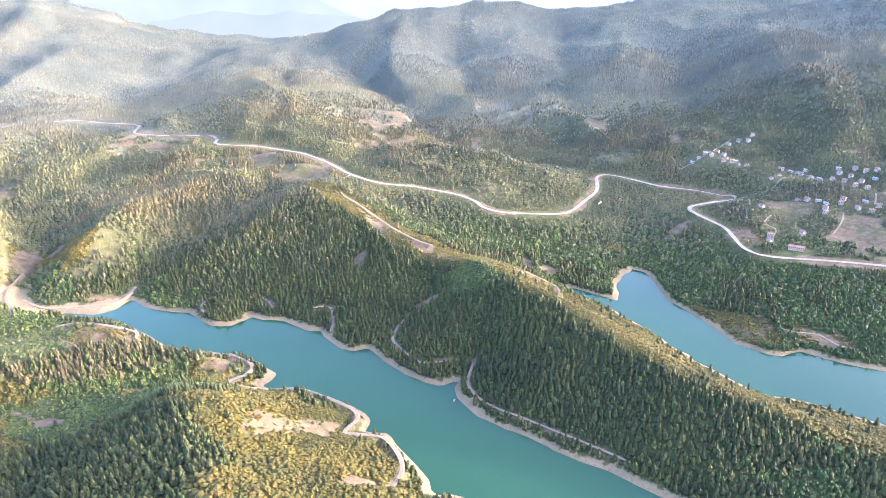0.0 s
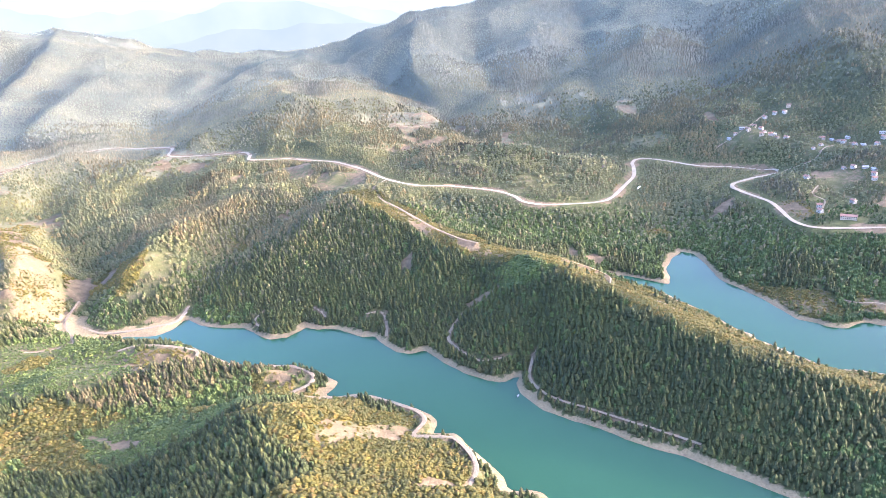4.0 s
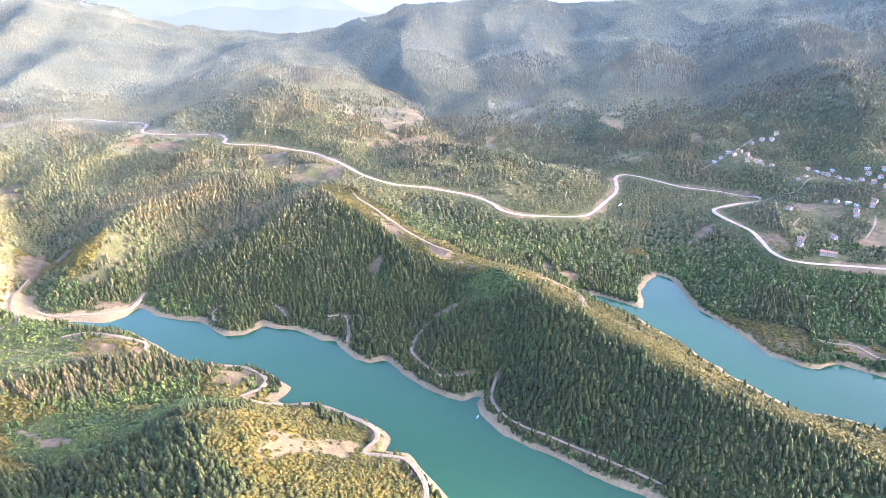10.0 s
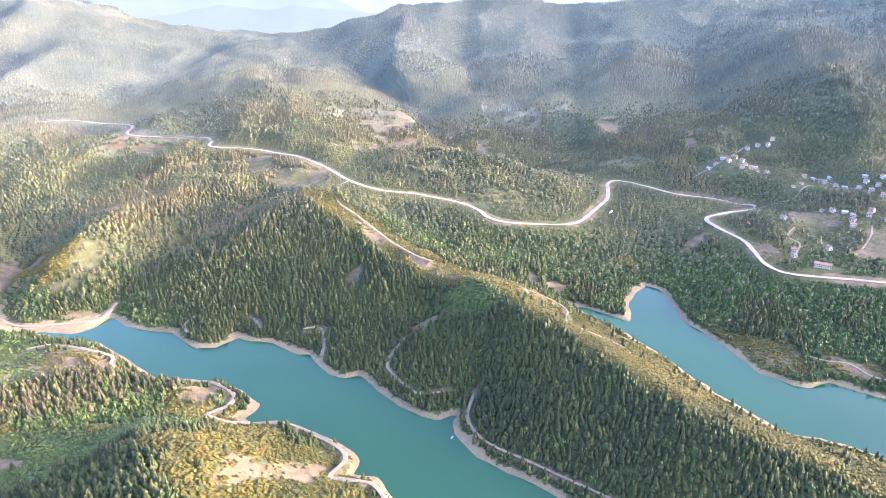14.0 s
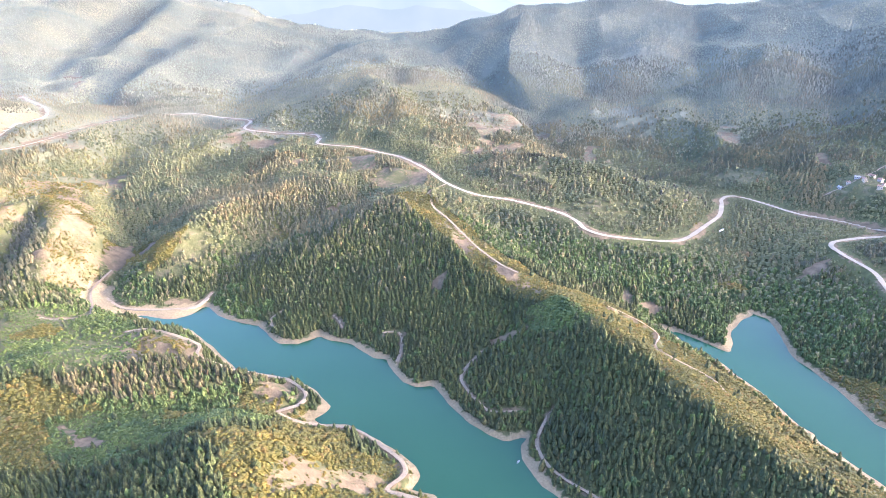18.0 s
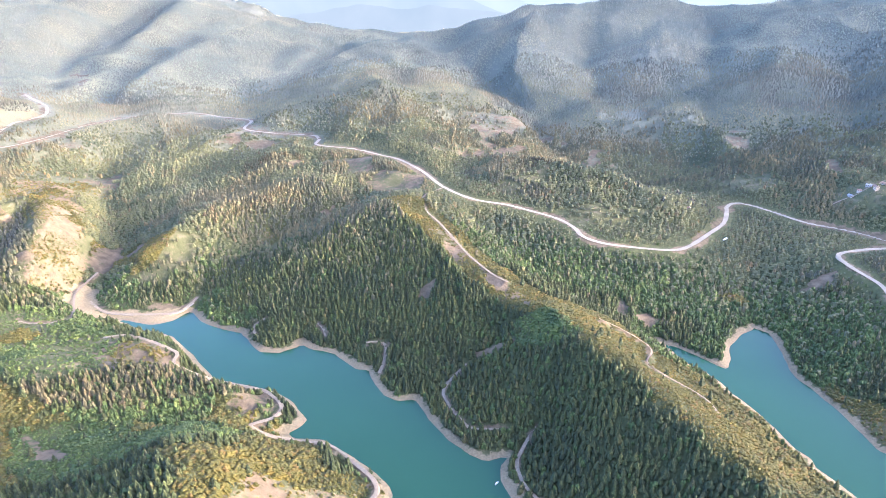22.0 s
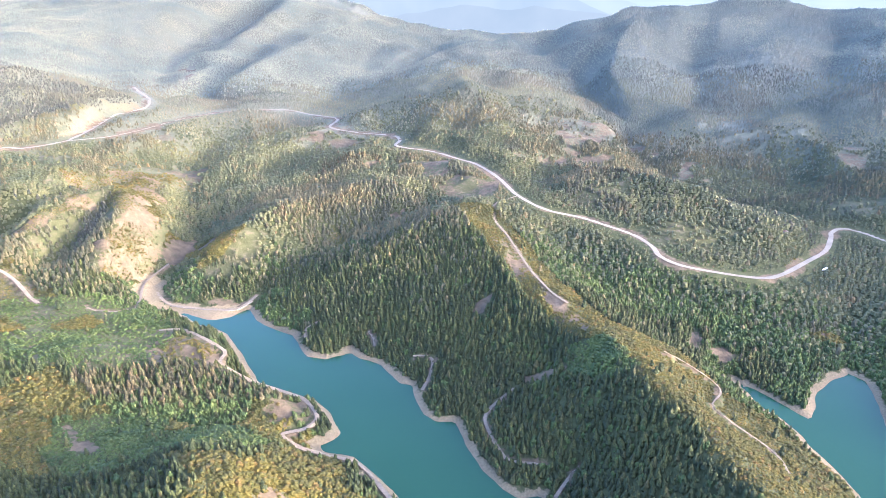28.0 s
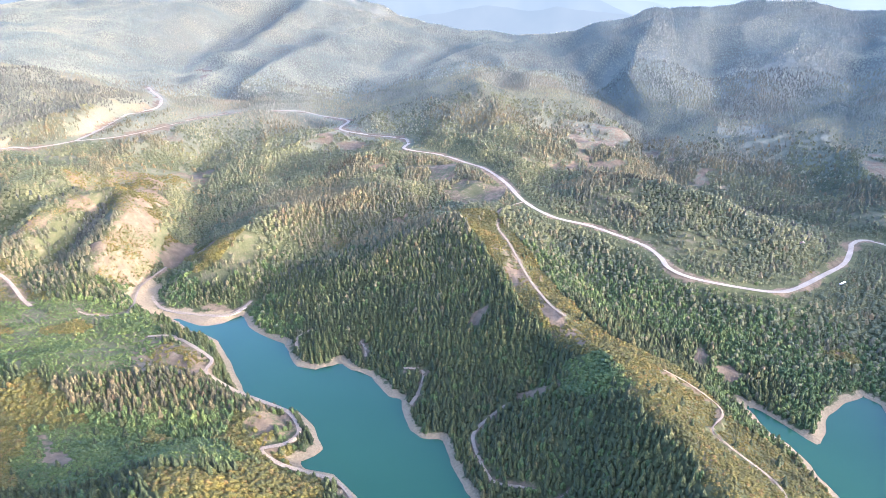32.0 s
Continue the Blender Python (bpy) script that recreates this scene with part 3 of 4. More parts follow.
def height(px, py):
    px, py = np.asarray(px, float), np.asarray(py, float)
    u, v = np.clip((px - X0) / CELL, 0, NX - 1.001), np.clip((py - Y0) / CELL, 0, NY - 1.001)
    i, j = u.astype(int), v.astype(int)
    fu, fv = u - i, v - j
    z = (LAND[j, i] * (1 - fu) + LAND[j, i + 1] * fu) * (1 - fv) + (LAND[j + 1, i] * (1 - fu) + LAND[j + 1, i + 1] * fu) * fv
    out = np.maximum(np.maximum(X0 + 60 - px, px - (X0 + CELL * (NX - 1) - 60)), np.maximum(Y0 + 60 - py, py - (Y0 + CELL * (NY - 1) - 60)))
    z = z * (1 - smooth(0, 900, out)) + smooth(0, 900, out) * (15 + 25 * rough(px, py, 900, 5, 3))
    far = smooth(900, 1700, np.hypot(px, py - 300))
    calm = np.full(px.shape, 1e9)
    for pts, wide in ROADS:
        calm = np.minimum(calm, polyline_distance(px, py, pts)[0])
    folds = 1 - 2 * np.abs(rough(px, py, 190, 17, 3))
    bumps = 3.2 * rough(px, py, 70, 11, 3) * (1 - far) + far * (6 * rough(px, py, 300, 21, 4) + 13 * folds + 16 * (0.4 - np.abs(rough(px, py, 420, 61, 3))) * smooth(90, 200, z)) + 11 * folds * smooth(820, 1000, np.hypot(px, py - 300)) * (1 - far)
    away = smooth(12, 60, polyline_distance(px, py, MAIN_CREST)[0]) * (1 - far)
    bumps = bumps + 6.5 * (0.35 - np.abs(rough(px, py, 130, 181, 3))) * away * smooth(6, 30, z)
    z = z + bumps * smooth(4, 60, calm) * smooth(4, 40, z)
    d = shore_distance(px, py)
    wobble = 1.6 * rough(px, py, 22, 31, 2)
    e = d + wobble
    bank = np.where(e > 0, np.minimum(0.34 * e, 2.6 + 0.12 * np.clip(e - 7.6, 0, 20)), np.maximum(0.3 * e, -9))
    z = np.where(e > 0, bank + (np.maximum(z, np.minimum(bank, 5.0)) - bank) * smooth(6, 34, e), bank)
    for pts, wide in ROADS + TRACKS:
        c, high = polyline_distance(px, py, pts)
        z = z + (high - z) * (1 - smooth(wide * 1.1, wide * 2.6, c)) * (d > 5)
    return z


# ---- land cover ----
BARE_SPOTS = [((-68, 412), 20, 11), ((-105, 805), 10, 13), ((-12, 712), 22, 6), ((140, 846), 18, 12), ((112, 858), 7, 18),
              ((-606, 782), 14, 18), ((-420, 775), 26, 8), ((-1180, 1520), 40, 14)]
GRASS_SPOTS = [((95, 1082), 75, 30), ((160, 1625), 60, 26), ((325, 1290), 30, 26), ((345, 705), 36, 34), ((415, 662), 34, 14), ((500, 935), 44, 30),
               ((-745, 1060), 60, 50), ((-930, 1170), 30, 90), ((600, 1080), 60, 30), ((470, 1180), 70, 40), ((-560, 1380), 50, 20), ((450, 1080), 60, 26), ((620, 960), 70, 50)]
PATCHES = []


def patch(kind, *outline):
    PATCHES.append((kind, list(outline)))


# left plain, knoll and hollow south of the lake
patch("sparse", (-660, 634), (-591, 690), (-487, 720), (-455, 722), (-399, 662), (-370, 600), (-394, 575), (-440, 560), (-520, 540), (-620, 560))
patch("scrub", (-535, 630), (-531, 654), (-513, 669), (-492, 663), (-508, 628))
patch("scrub", (-610, 605), (-585, 628), (-546, 615), (-557, 592), (-575, 575))
patch("dry", (-372, 605), (-405, 644), (-402, 676), (-361, 673), (-328, 650), (-320, 630), (-346, 610))
patch("shrub", (-386, 501), (-369, 527), (-320, 551), (-282, 530), (-249, 559), (-202, 560), (-215, 500), (-300, 452), (-354, 467))
patch("bare", (-378, 506), (-369, 513), (-310, 486), (-322, 482))
patch("scrub", (-480, 500), (-448, 560), (-385, 543), (-392, 501), (-330, 450), (-356, 436))
# gold: conifers given the painted sunlit tint on spurs and crests
patch("gold", (-430, 556), (-430, 600), (-330, 622), (-240, 618), (-212, 604), (-212, 580), (-262, 574), (-320, 562), (-375, 540))
patch("gold", (-500, 850), (-490, 950), (-430, 1040), (-395, 1095), (-360, 1080), (-410, 1000), (-450, 900), (-462, 850))
patch("gold", (-510, 1210), (-420, 1320), (-380, 1300), (-470, 1190), (-580, 1110), (-600, 1130))
patch("gold", (-138, 1322), (-31, 1256), (107, 1196), (174, 1172), (178, 1150), (100, 1165), (-40, 1225), (-150, 1295))
patch("worn", (-246, 614), (-214, 617), (-196, 603), (-204, 584), (-232, 582))
patch("worn", (-154, 446), (-152, 473), (-133, 502), (-100, 512), (-94, 500), (-104, 479), (-124, 460), (-146, 432))
patch("dry", (-164, 461), (-155, 492), (-133, 499), (-111, 506), (-102, 497), (-114, 470), (-128, 453), (-146, 436))
# dark: the shade-toned conifers, on the western hill, in hollows, on a flank
patch("dark", (-1020, 962), (-1050, 1130), (-1030, 1210), (-1030, 1310), (-1110, 1330), (-1300, 1250), (-1500, 1100), (-1500, 800), (-1120, 800))
patch("dark", (-700, 900), (-690, 800), (-640, 760), (-665, 830), (-680, 900), (-740, 960))
patch("dark", (-820, 760), (-800, 850), (-830, 930), (-790, 930), (-765, 850), (-780, 770))
patch("dark", (107, 1175), (174, 1150), (250, 1140), (262, 1165), (190, 1230), (120, 1240))
patch("worn", (-376, 618), (-394, 638), (-362, 648), (-336, 640), (-332, 630), (-348, 618))
patch("dry", (-125, 975), (-90, 902), (-50, 842), (0, 792), (22, 766), (6, 760), (-40, 804), (-86, 868), (-132, 942))
# dry hill west of the lake head, the slope before it, flats at the head
patch("dry", (-841, 935), (-812, 1007), (-766, 1074), (-603, 878), (-532, 774), (-575, 755), (-605, 775), (-632, 848), (-700, 890))
patch("dry", (-721, 694), (-690, 717), (-615, 698), (-588, 678), (-645, 640))
patch("dry", (-760, 735), (-735, 800), (-725, 870), (-700, 860), (-715, 790), (-725, 735))
patch("shore", (-484, 744), (-435, 736), (-410, 736), (-392, 752), (-386, 778), (-398, 772), (-433, 759), (-480, 754))
patch("shore", (-490, 738), (-515, 742), (-548, 765), (-556, 792), (-545, 812), (-530, 800), (-510, 775), (-482, 752))
patch("bare", (-566, 843), (-570, 868), (-588, 925), (-577, 928), (-560, 874), (-556, 850))
patch("shrub", (-8, 737), (28, 748), (52, 722), (72, 690), (44, 686), (8, 700))
# cut faces of the western road
patch("shore", (-970, 1058), (-986, 1129), (-1020, 1210), (-1044, 1200), (-1024, 1140), (-1000, 1080))
patch("shore", (-1018, 1232), (-1022, 1305), (-1046, 1295), (-1046, 1235))
patch("shore", (-1043, 959), (-1035, 985), (-1000, 968), (-1017, 950))
patch("dry", (288, 765), (325, 738), (352, 714), (374, 702), (374, 672), (354, 646), (328, 652), (308, 695))
patch("dry", (402, 692), (428, 670), (434, 640), (410, 643), (385, 657))
# clearings by the main road and in the valleys
patch("dry", (-777, 1086), (-748, 1155), (-703, 1084), (-723, 1038))
patch("dry", (-286, 1152), (-263, 1207), (-212, 1184), (-176, 1128), (-224, 1099), (-270, 1125))
patch("dry", (-168, 1313), (-132, 1372), (-104, 1331), (-136, 1303))
patch("grass", (-72, 1172), (-37, 1208), (-34, 1145), (-58, 1106))
patch("grass", (76, 1697), (173, 1797), (191, 1690), (99, 1656))
patch("grass", (190, 1624), (275, 1639), (284, 1624), (200, 1602))
patch("grass", (44, 1078), (90, 1119), (108, 1069), (57, 1030))
patch("bare", (-1451, 1904), (-1406, 1954), (-1384, 1924), (-1413, 1883))
patch("dry", (-1301, 1726), (-1305, 1853), (-1231, 1712))
patch("dry", (-627, 1342), (-658, 1463), (-528, 1412), (-525, 1377), (-614, 1398), (-600, 1307))
patch("dry", (-337, 1054), (-309, 1075), (-297, 1015))
patch("dry", (-386, 946), (-387, 988), (-364, 971), (-356, 926))
patch("dry", (-222, 1310), (-174, 1361), (-140, 1363), (-190, 1310))
patch("bare", (317, 947), (350, 958), (368, 956), (352, 940))
patch("dry", (501, 1025), (561, 991), (534, 938), (482, 960))
patch("dry", (408, 933), (445, 911), (435, 857), (409, 846))
patch("grass", (265, 1324), (351, 1322), (369, 1272), (286, 1271))
patch("dry", (197, 1036), (240, 1094), (250, 1062), (206, 1018))
patch("dry", (676, 1166), (715, 1188), (709, 1159), (680, 1154))


def patched(px, py, kind):
    """Where the patches of a kind lie, with frayed edges."""
    wide = 1 + smooth(900, 1500, np.hypot(px, py))
    jx, jy = px + 9 * wide * rough(px, py, 26, 141, 3), py + 9 * wide * rough(px, py, 26, 151, 3)
    hit = np.zeros(px.shape, bool)
    for k, outline in PATCHES:
        if k == kind:
            hit |= inside(jx, jy, outline)
    return hit


def spots(px, py, places, seed):
    v = np.zeros(px.shape)
    for (cx, cy), rx, ry in places:
        d = np.hypot((px - cx) / rx, (py - cy) / ry)
        v = np.maximum(v, 1.35 - d + 0.45 * rough(px, py, max(8, min(rx, ry)), seed, 3))
    return np.clip(v, 0, 1)


def side_of_crest(px, py):
    """Metres from the long crest between the two arms of the lake; above 0 on its sunny eastern side."""
    best, side = np.full(px.shape, 1e9), np.zeros(px.shape)
    for a, b in zip(MAIN_CREST[:-1], MAIN_CREST[1:]):
        dx, dy = b[0] - a[0], b[1] - a[1]
        u = np.clip(((px - a[0]) * dx + (py - a[1]) * dy) / (dx * dx + dy * dy), 0, 1)
        d = np.hypot(px - a[0] - u * dx, py - a[1] - u * dy)
        near = d < best
        best = np.where(near, d, best)
        side = np.where(near, np.sign((py - a[1]) * dx - (px - a[0]) * dy), side)
    return best * side


NEAR_SLOPE = [(-226, 484), (-205, 470), (-178, 420), (-150, 372), (-120, 300), (60, 300), (40, 410), (-20, 440), (-60, 525), (-170, 578), (-215, 575)]


def cover(px, py):
    """Shares of bare soil, grass and shore, and of what grows: conifers, broadleaved trees and scrub."""
    z, d = height(px, py), shore_distance(px, py)
    bare = spots(px, py, BARE_SPOTS, 41)
    grass = spots(px, py, GRASS_SPOTS, 51)
    crest = side_of_crest(px, py)
    ridge = (crest > -5 + 6 * rough(px, py, 25, 61, 2)) & (crest < np.where(py < 740, 170, 95)) & (py > 430) & (py < 1060) & (px < 420)
    gorge = (py > 800) & (crest > 55)
    slope = inside(px + 22 * rough(px, py, 40, 171, 4), py + 22 * rough(px, py, 40, 173, 4), NEAR_SLOPE)
    scrub = (ridge & ~gorge) | slope
    bare = np.where(ridge & ~gorge, np.maximum(bare, 0.05 + 0.45 * rough(px, py, 22, 71, 3)), bare)
    grass = np.where(scrub, np.maximum(grass, 0.4), grass)
    ditch = polyline_distance(px, py, [(-460, 470), (-382, 490), (-315, 531), (-263, 562), (-214, 574)])[0] < 34
    open_hill = inside(px, py, [(-560, 740), (-555, 860), (-640, 960), (-735, 1010), (-730, 1120), (-900, 1300), (-985, 1250), (-965, 1000), (-1100, 900), (-900, 820), (-760, 790), (-690, 735)])
    open_hill &= rough(px, py, 75, 111, 3) < -0.4
    dry, flat, shrub = patched(px, py, "dry"), patched(px, py, "sparse"), patched(px, py, "shrub")
    thick = patched(px, py, "scrub")
    grass = np.where(open_hill | patched(px, py, "grass"), np.maximum(grass, 0.85), grass)
    glade = (np.hypot(px, py - 90) > 850) & (np.hypot(px, py - 90) < 1500) & (rough(px, py, 110, 121, 4) > 0.78)
    dry |= glade & (rough(px, py, 300, 125, 2) > 0)
    grass = np.where(dry | glade | flat, 0.96, grass)
    bare = np.where(dry, np.maximum(bare, 0.55 + 0.34 * rough(px, py, 30, 115, 3)), bare)
    bare = np.where(flat, np.maximum(bare, 0.10 + 0.34 * rough(px, py, 24, 117, 3)), bare)
    bare = np.where(patched(px, py, "bare"), 0.95, np.where(patched(px, py, "worn"), 0.62 + 0.32 * rough(px, py, 14, 119, 3), bare))
    leafy = (rough(px, py, 130, 81, 3) > 0.28) & ~((crest < 0) & (crest > -330) & (py > 430) & (py < 1000) & (d > 0) & (px > -300))
    east = (px > 120 + 0.12 * (py - 800)) & (py < 1330) & (crest > 70)
    wet = ditch | ((polyline_distance(px, py, [(-732, 1088), (-640, 990), (-562, 900), (-530, 790)])[0] < 45))
    broad = leafy & ~scrub | wet | (east & (rough(px, py, 60, 91, 3) > -0.35)) | ((py > 880) & (py < 1120) & (crest > 30) & (px < 200))
    scrub = scrub | flat | dry | shrub | thick | (ditch & (rough(px, py, 30, 95, 2) > 0.1))
    scrub = scrub & (np.hypot(px, py - 90) < 1250)
    leafy_far = (np.hypot(px, py - 90) > 900) & (rough(px, py, 150, 83, 3) > 0.05)
    broad = (broad | leafy_far) & ~dry
    pines = inside(px, py, [(-1020, 962), (-1050, 1130), (-1030, 1210), (-1030, 1310), (-1110, 1330), (-1300, 1250), (-1500, 1100), (-1500, 800), (-1120, 800)])
    broad &= ~pines
    grass, bare = np.where(pines, 0.0, grass), np.where(pines, np.maximum(0, bare - 0.1), bare)
    clear = np.full(px.shape, 1e9)
    for pts, wide in ROADS:
        clear = np.minimum(clear, polyline_distance(px, py, pts)[0] - wide - 5.5)
        bare = np.maximum(bare, 0.9 * (1 - smooth(0.5, 6.0, polyline_distance(px, py, pts)[0] - wide + 7 * rough(px, py, 40, 97, 3))))
    for hx, hy, _ in HOUSES:
        clear = np.minimum(clear, np.hypot(px - hx, py - hy) - 6)
    clear = np.minimum(clear, np.hypot((px - 458) / 2, py - 826) - 11)
    track = np.full(px.shape, 1e9)
    for pts, wide in TRACKS:
        track = np.minimum(track, polyline_distance(px, py, pts)[0] - wide)
        bare = np.maximum(bare, 0.9 * (1 - smooth(0.0, 2.4, polyline_distance(px, py, pts)[0] - wide + 1.2 * rough(px, py, 12, 99, 2))))
    clear = np.where(patched(px, py, "shore"), -1.0, np.minimum(clear, polyline_distance(px, py, DAM)[0] - 4))
    for pts in PATHS:
        near = polyline_distance(px, py, pts)[0]
        track = np.minimum(track, near - 1.2)
        bare = np.maximum(bare, 0.8 * (1 - smooth(0.5, 3.5, near + 1.2 * rough(px, py, 12, 99, 2))))
    clear = np.where(track < 1.3, -1.0, clear)
    beach = (1 - smooth(5.0, 8.0, d + 2.4 * rough(px, py, 18, 101, 2))) * (d > -60)
    beach = np.maximum(beach, 0.95 * patched(px, py, "shore"))
    return z, d, bare, grass, beach, scrub, broad, clear


def axis_steps(parts):
    out = []
    for lo, hi, step in parts:
        out += list(np.linspace(lo, hi, max(2, int(round((hi - lo) / step))) + 1)[:-1])
    return np.array(out + [parts[-1][1]])


def mesh_from(name, verts, tris, mats, index=None, smooth_=True):
    me = bpy.data.meshes.new(name)
    me.vertices.add(len(verts))
    me.vertices.foreach_set("co", np.asarray(verts, np.float32).ravel())
    me.loops.add(len(tris) * 3)
    me.loops.foreach_set("vertex_index", np.asarray(tris, np.int32).ravel())
    me.polygons.add(len(tris))
    me.polygons.foreach_set("loop_start", np.arange(0, len(tris) * 3, 3, dtype=np.int32))
    for m in mats:
        me.materials.append(m)
    if index is not None:
        me.polygons.foreach_set("material_index", np.asarray(index, np.int32))
    me.polygons.foreach_set("use_smooth", np.full(len(tris), smooth_))
    me.update(calc_edges=True)
    return me


def build_ground():
    xs = axis_steps([(-4700, -2600, 110), (-2600, -1400, 30), (-1400, -720, 10), (-720, 460, 5.0), (460, 900, 8), (900, 1900, 24), (1900, 4700, 110)])
    ys = axis_steps([(-3000, -600, 110), (-600, 320, 30), (320, 900, 5.0), (900, 1300, 6), (1300, 1800, 10), (1800, 2700, 16), (2700, 4750, 80)])
    gx, gy = np.meshgrid(xs, ys)
    px, py = gx.ravel(), gy.ravel()
    z, d, bare, grass, beach, *_ = cover(px, py)
    nx, ny = len(xs), len(ys)
    i, j = np.meshgrid(np.arange(nx - 1), np.arange(ny - 1))
    a = (j * nx + i).ravel()
    tris = np.concatenate([np.stack([a, a + 1, a + nx + 1], 1), np.stack([a, a + nx + 1, a + nx], 1)])
    me = mesh_from("ground", np.stack([px, py, z], 1), tris, [GROUND])
    # alpha is the painted haze, rising with distance from the lake
    c = me.color_attributes.new("cover", "FLOAT_COLOR", "POINT")
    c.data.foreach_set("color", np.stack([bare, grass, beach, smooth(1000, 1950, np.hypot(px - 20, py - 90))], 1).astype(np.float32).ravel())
    return tagged(new("ground", me), "hilly ground of forest soil, dry grass and bare tan earth", "ground", kind="structure")


ground_sheet = build_ground()


def water_grid():
    """The reservoir's level surface, under which the banks dip."""
    v, t = [], []
    for x0, x1, y0, y1 in ((-520.0, 1000.0, 0.0, 890.0),):
        k = len(v)
        v += [(x0, y0, 0), (x1, y0, 0), (x1, y1, 0), (x0, y1, 0)]
        t += [(k, k + 1, k + 2), (k, k + 2, k + 3)]
    return mesh_from("lake", v, t, [WATER])


tagged(new("lake", water_grid()), "calm turquoise reservoir water between wooded hills", "lake", kind="structure")


def backdrop():
    """Pale mountain ranges on the horizon, one behind the other, far behind all else; their haze is a painted glow."""
    made = []
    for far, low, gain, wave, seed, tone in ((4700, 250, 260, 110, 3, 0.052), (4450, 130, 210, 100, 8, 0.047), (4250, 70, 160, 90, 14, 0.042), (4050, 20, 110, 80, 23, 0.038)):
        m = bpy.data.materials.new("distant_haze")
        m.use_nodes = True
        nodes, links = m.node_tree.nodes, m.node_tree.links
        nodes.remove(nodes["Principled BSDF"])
        # the range emits its own hazy paleness instead of being lit
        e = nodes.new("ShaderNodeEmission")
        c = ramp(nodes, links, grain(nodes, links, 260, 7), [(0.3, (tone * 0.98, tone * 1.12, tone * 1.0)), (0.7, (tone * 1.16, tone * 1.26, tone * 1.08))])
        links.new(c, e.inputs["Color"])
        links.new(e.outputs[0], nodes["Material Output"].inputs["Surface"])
        v, t, n = [], [], 320
        for k in range(n + 1):
            ang = radians(15 + 165 * k / n)
            x, y = far * math.cos(ang), far * math.sin(ang) + 60
            top = low + gain * float(smooth(78, 112, np.array(math.degrees(ang)))) + wave * float(rough(np.array(ang * 2600.0), np.array(7.0), 520, seed, 6))
            v += [(x, y, -60), (x, y, top)]
            if k:
                t += [(2 * k - 2, 2 * k, 2 * k + 1), (2 * k - 2, 2 * k + 1, 2 * k - 1)]
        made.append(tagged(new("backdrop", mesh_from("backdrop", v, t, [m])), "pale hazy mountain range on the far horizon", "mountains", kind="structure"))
    return made


backdrop()


# ---- roads ----
def resample(pts, step):
    out = []
    for k in range(len(pts) - 1):
        p = [Vector(pts[max(0, min(len(pts) - 1, k + o))]) for o in (-1, 0, 1, 2)]
        n = max(1, int((p[2] - p[1]).length / step))
        for i in range(n):
            u = i / n
            out.append(0.5 * ((2 * p[1]) + (p[2] - p[0]) * u + (2 * p[0] - 5 * p[1] + 4 * p[2] - p[3]) * u * u + (3 * p[1] - p[0] - 3 * p[2] + p[3]) * u**3))
    return out + [Vector(pts[-1])]


def ribbon(name, pts, half, mat, label, category, lift=0.22):
    line = resample(pts, 4.0)
    n = len(line)
    px, py, row = [], [], (-1.0, -0.5, 0.0, 0.5, 1.0)
    for k, p in enumerate(line):
        way = (line[min(n - 1, k + 1)] - line[max(0, k - 1)]).normalized()
        wide = half * (1 + 0.13 * float(lattice(np.array(p.x), np.array(p.y), 18, 7)))
        for s in row:
            px.append(p.x - way.y * s * wide)
            py.append(p.y + way.x * s * wide)
    px, py = np.array(px), np.array(py)
    z = height(px, py).reshape(n, 5)
    z = (z.max(1, keepdims=True) * 0.6 + z * 0.4 + lift).ravel()
    t = []
    for k in range(n - 1):
        for s in range(4):
            a = k * 5 + s
            t += [(a, a + 5, a + 6), (a, a + 6, a + 1)]
    return tagged(new(name, mesh_from(name, np.stack([px, py, z], 1), t, [mat])), label, category, kind="structure")


for pts, half in ROADS:
    ribbon("road", pts, half, ROAD, "pale gravel country road winding over the hills", "road")
for pts in PATHS:
    ribbon("path", pts, 1.1, TRACK, "narrow pale earth path between village gardens", "path", 0.16)
for pts, half in TRACKS:
    ribbon("track", pts, half, TRACK, "dusty unpaved track cut into the slope", "track", 0.18)


# ---- woods ----
def conifer_form(rng, sides, rings):
    """A tree of unit height: rings of (height, radius), drawn out into boughs, round a stem."""
    v, t = [(0, 0, 1.0)], []
    for k, (h, r) in enumerate(rings):
        for s in range(sides):
            ang = 2 * math.pi * (s + 0.5 * (k % 2)) / sides
            q = r * rng.uniform(0.72, 1.25)
            v.append((q * math.cos(ang), q * math.sin(ang), h + rng.uniform(-0.035, 0.035)))
        for s in range(sides):
            a, b = 1 + k * sides + s, 1 + k * sides + (s + 1) % sides
            if k == 0:
                t.append((0, a, b))
            else:
                c, d = a - sides, b - sides
                t += [(c, a, b), (c, b, d)]
    return np.array(v), np.array(t)


def round_form(rng, level):
    bm = bmesh.new()
    bmesh.ops.create_icosphere(bm, subdivisions=level, radius=1.0)
    v = np.array([p.co[:] for p in bm.verts])
    t = np.array([[q.index for q in f.verts] for f in bm.faces])
    bm.free()
    v = v * np.array([rng.uniform(0.5, 1.3) for _ in v])[:, None]
    v[:, 2] = 0.55 + 0.5 * v[:, 2]
    v[:, :2] *= 0.42
    v[:, 2] = np.maximum(v[:, 2], 0.02)
    return v, t


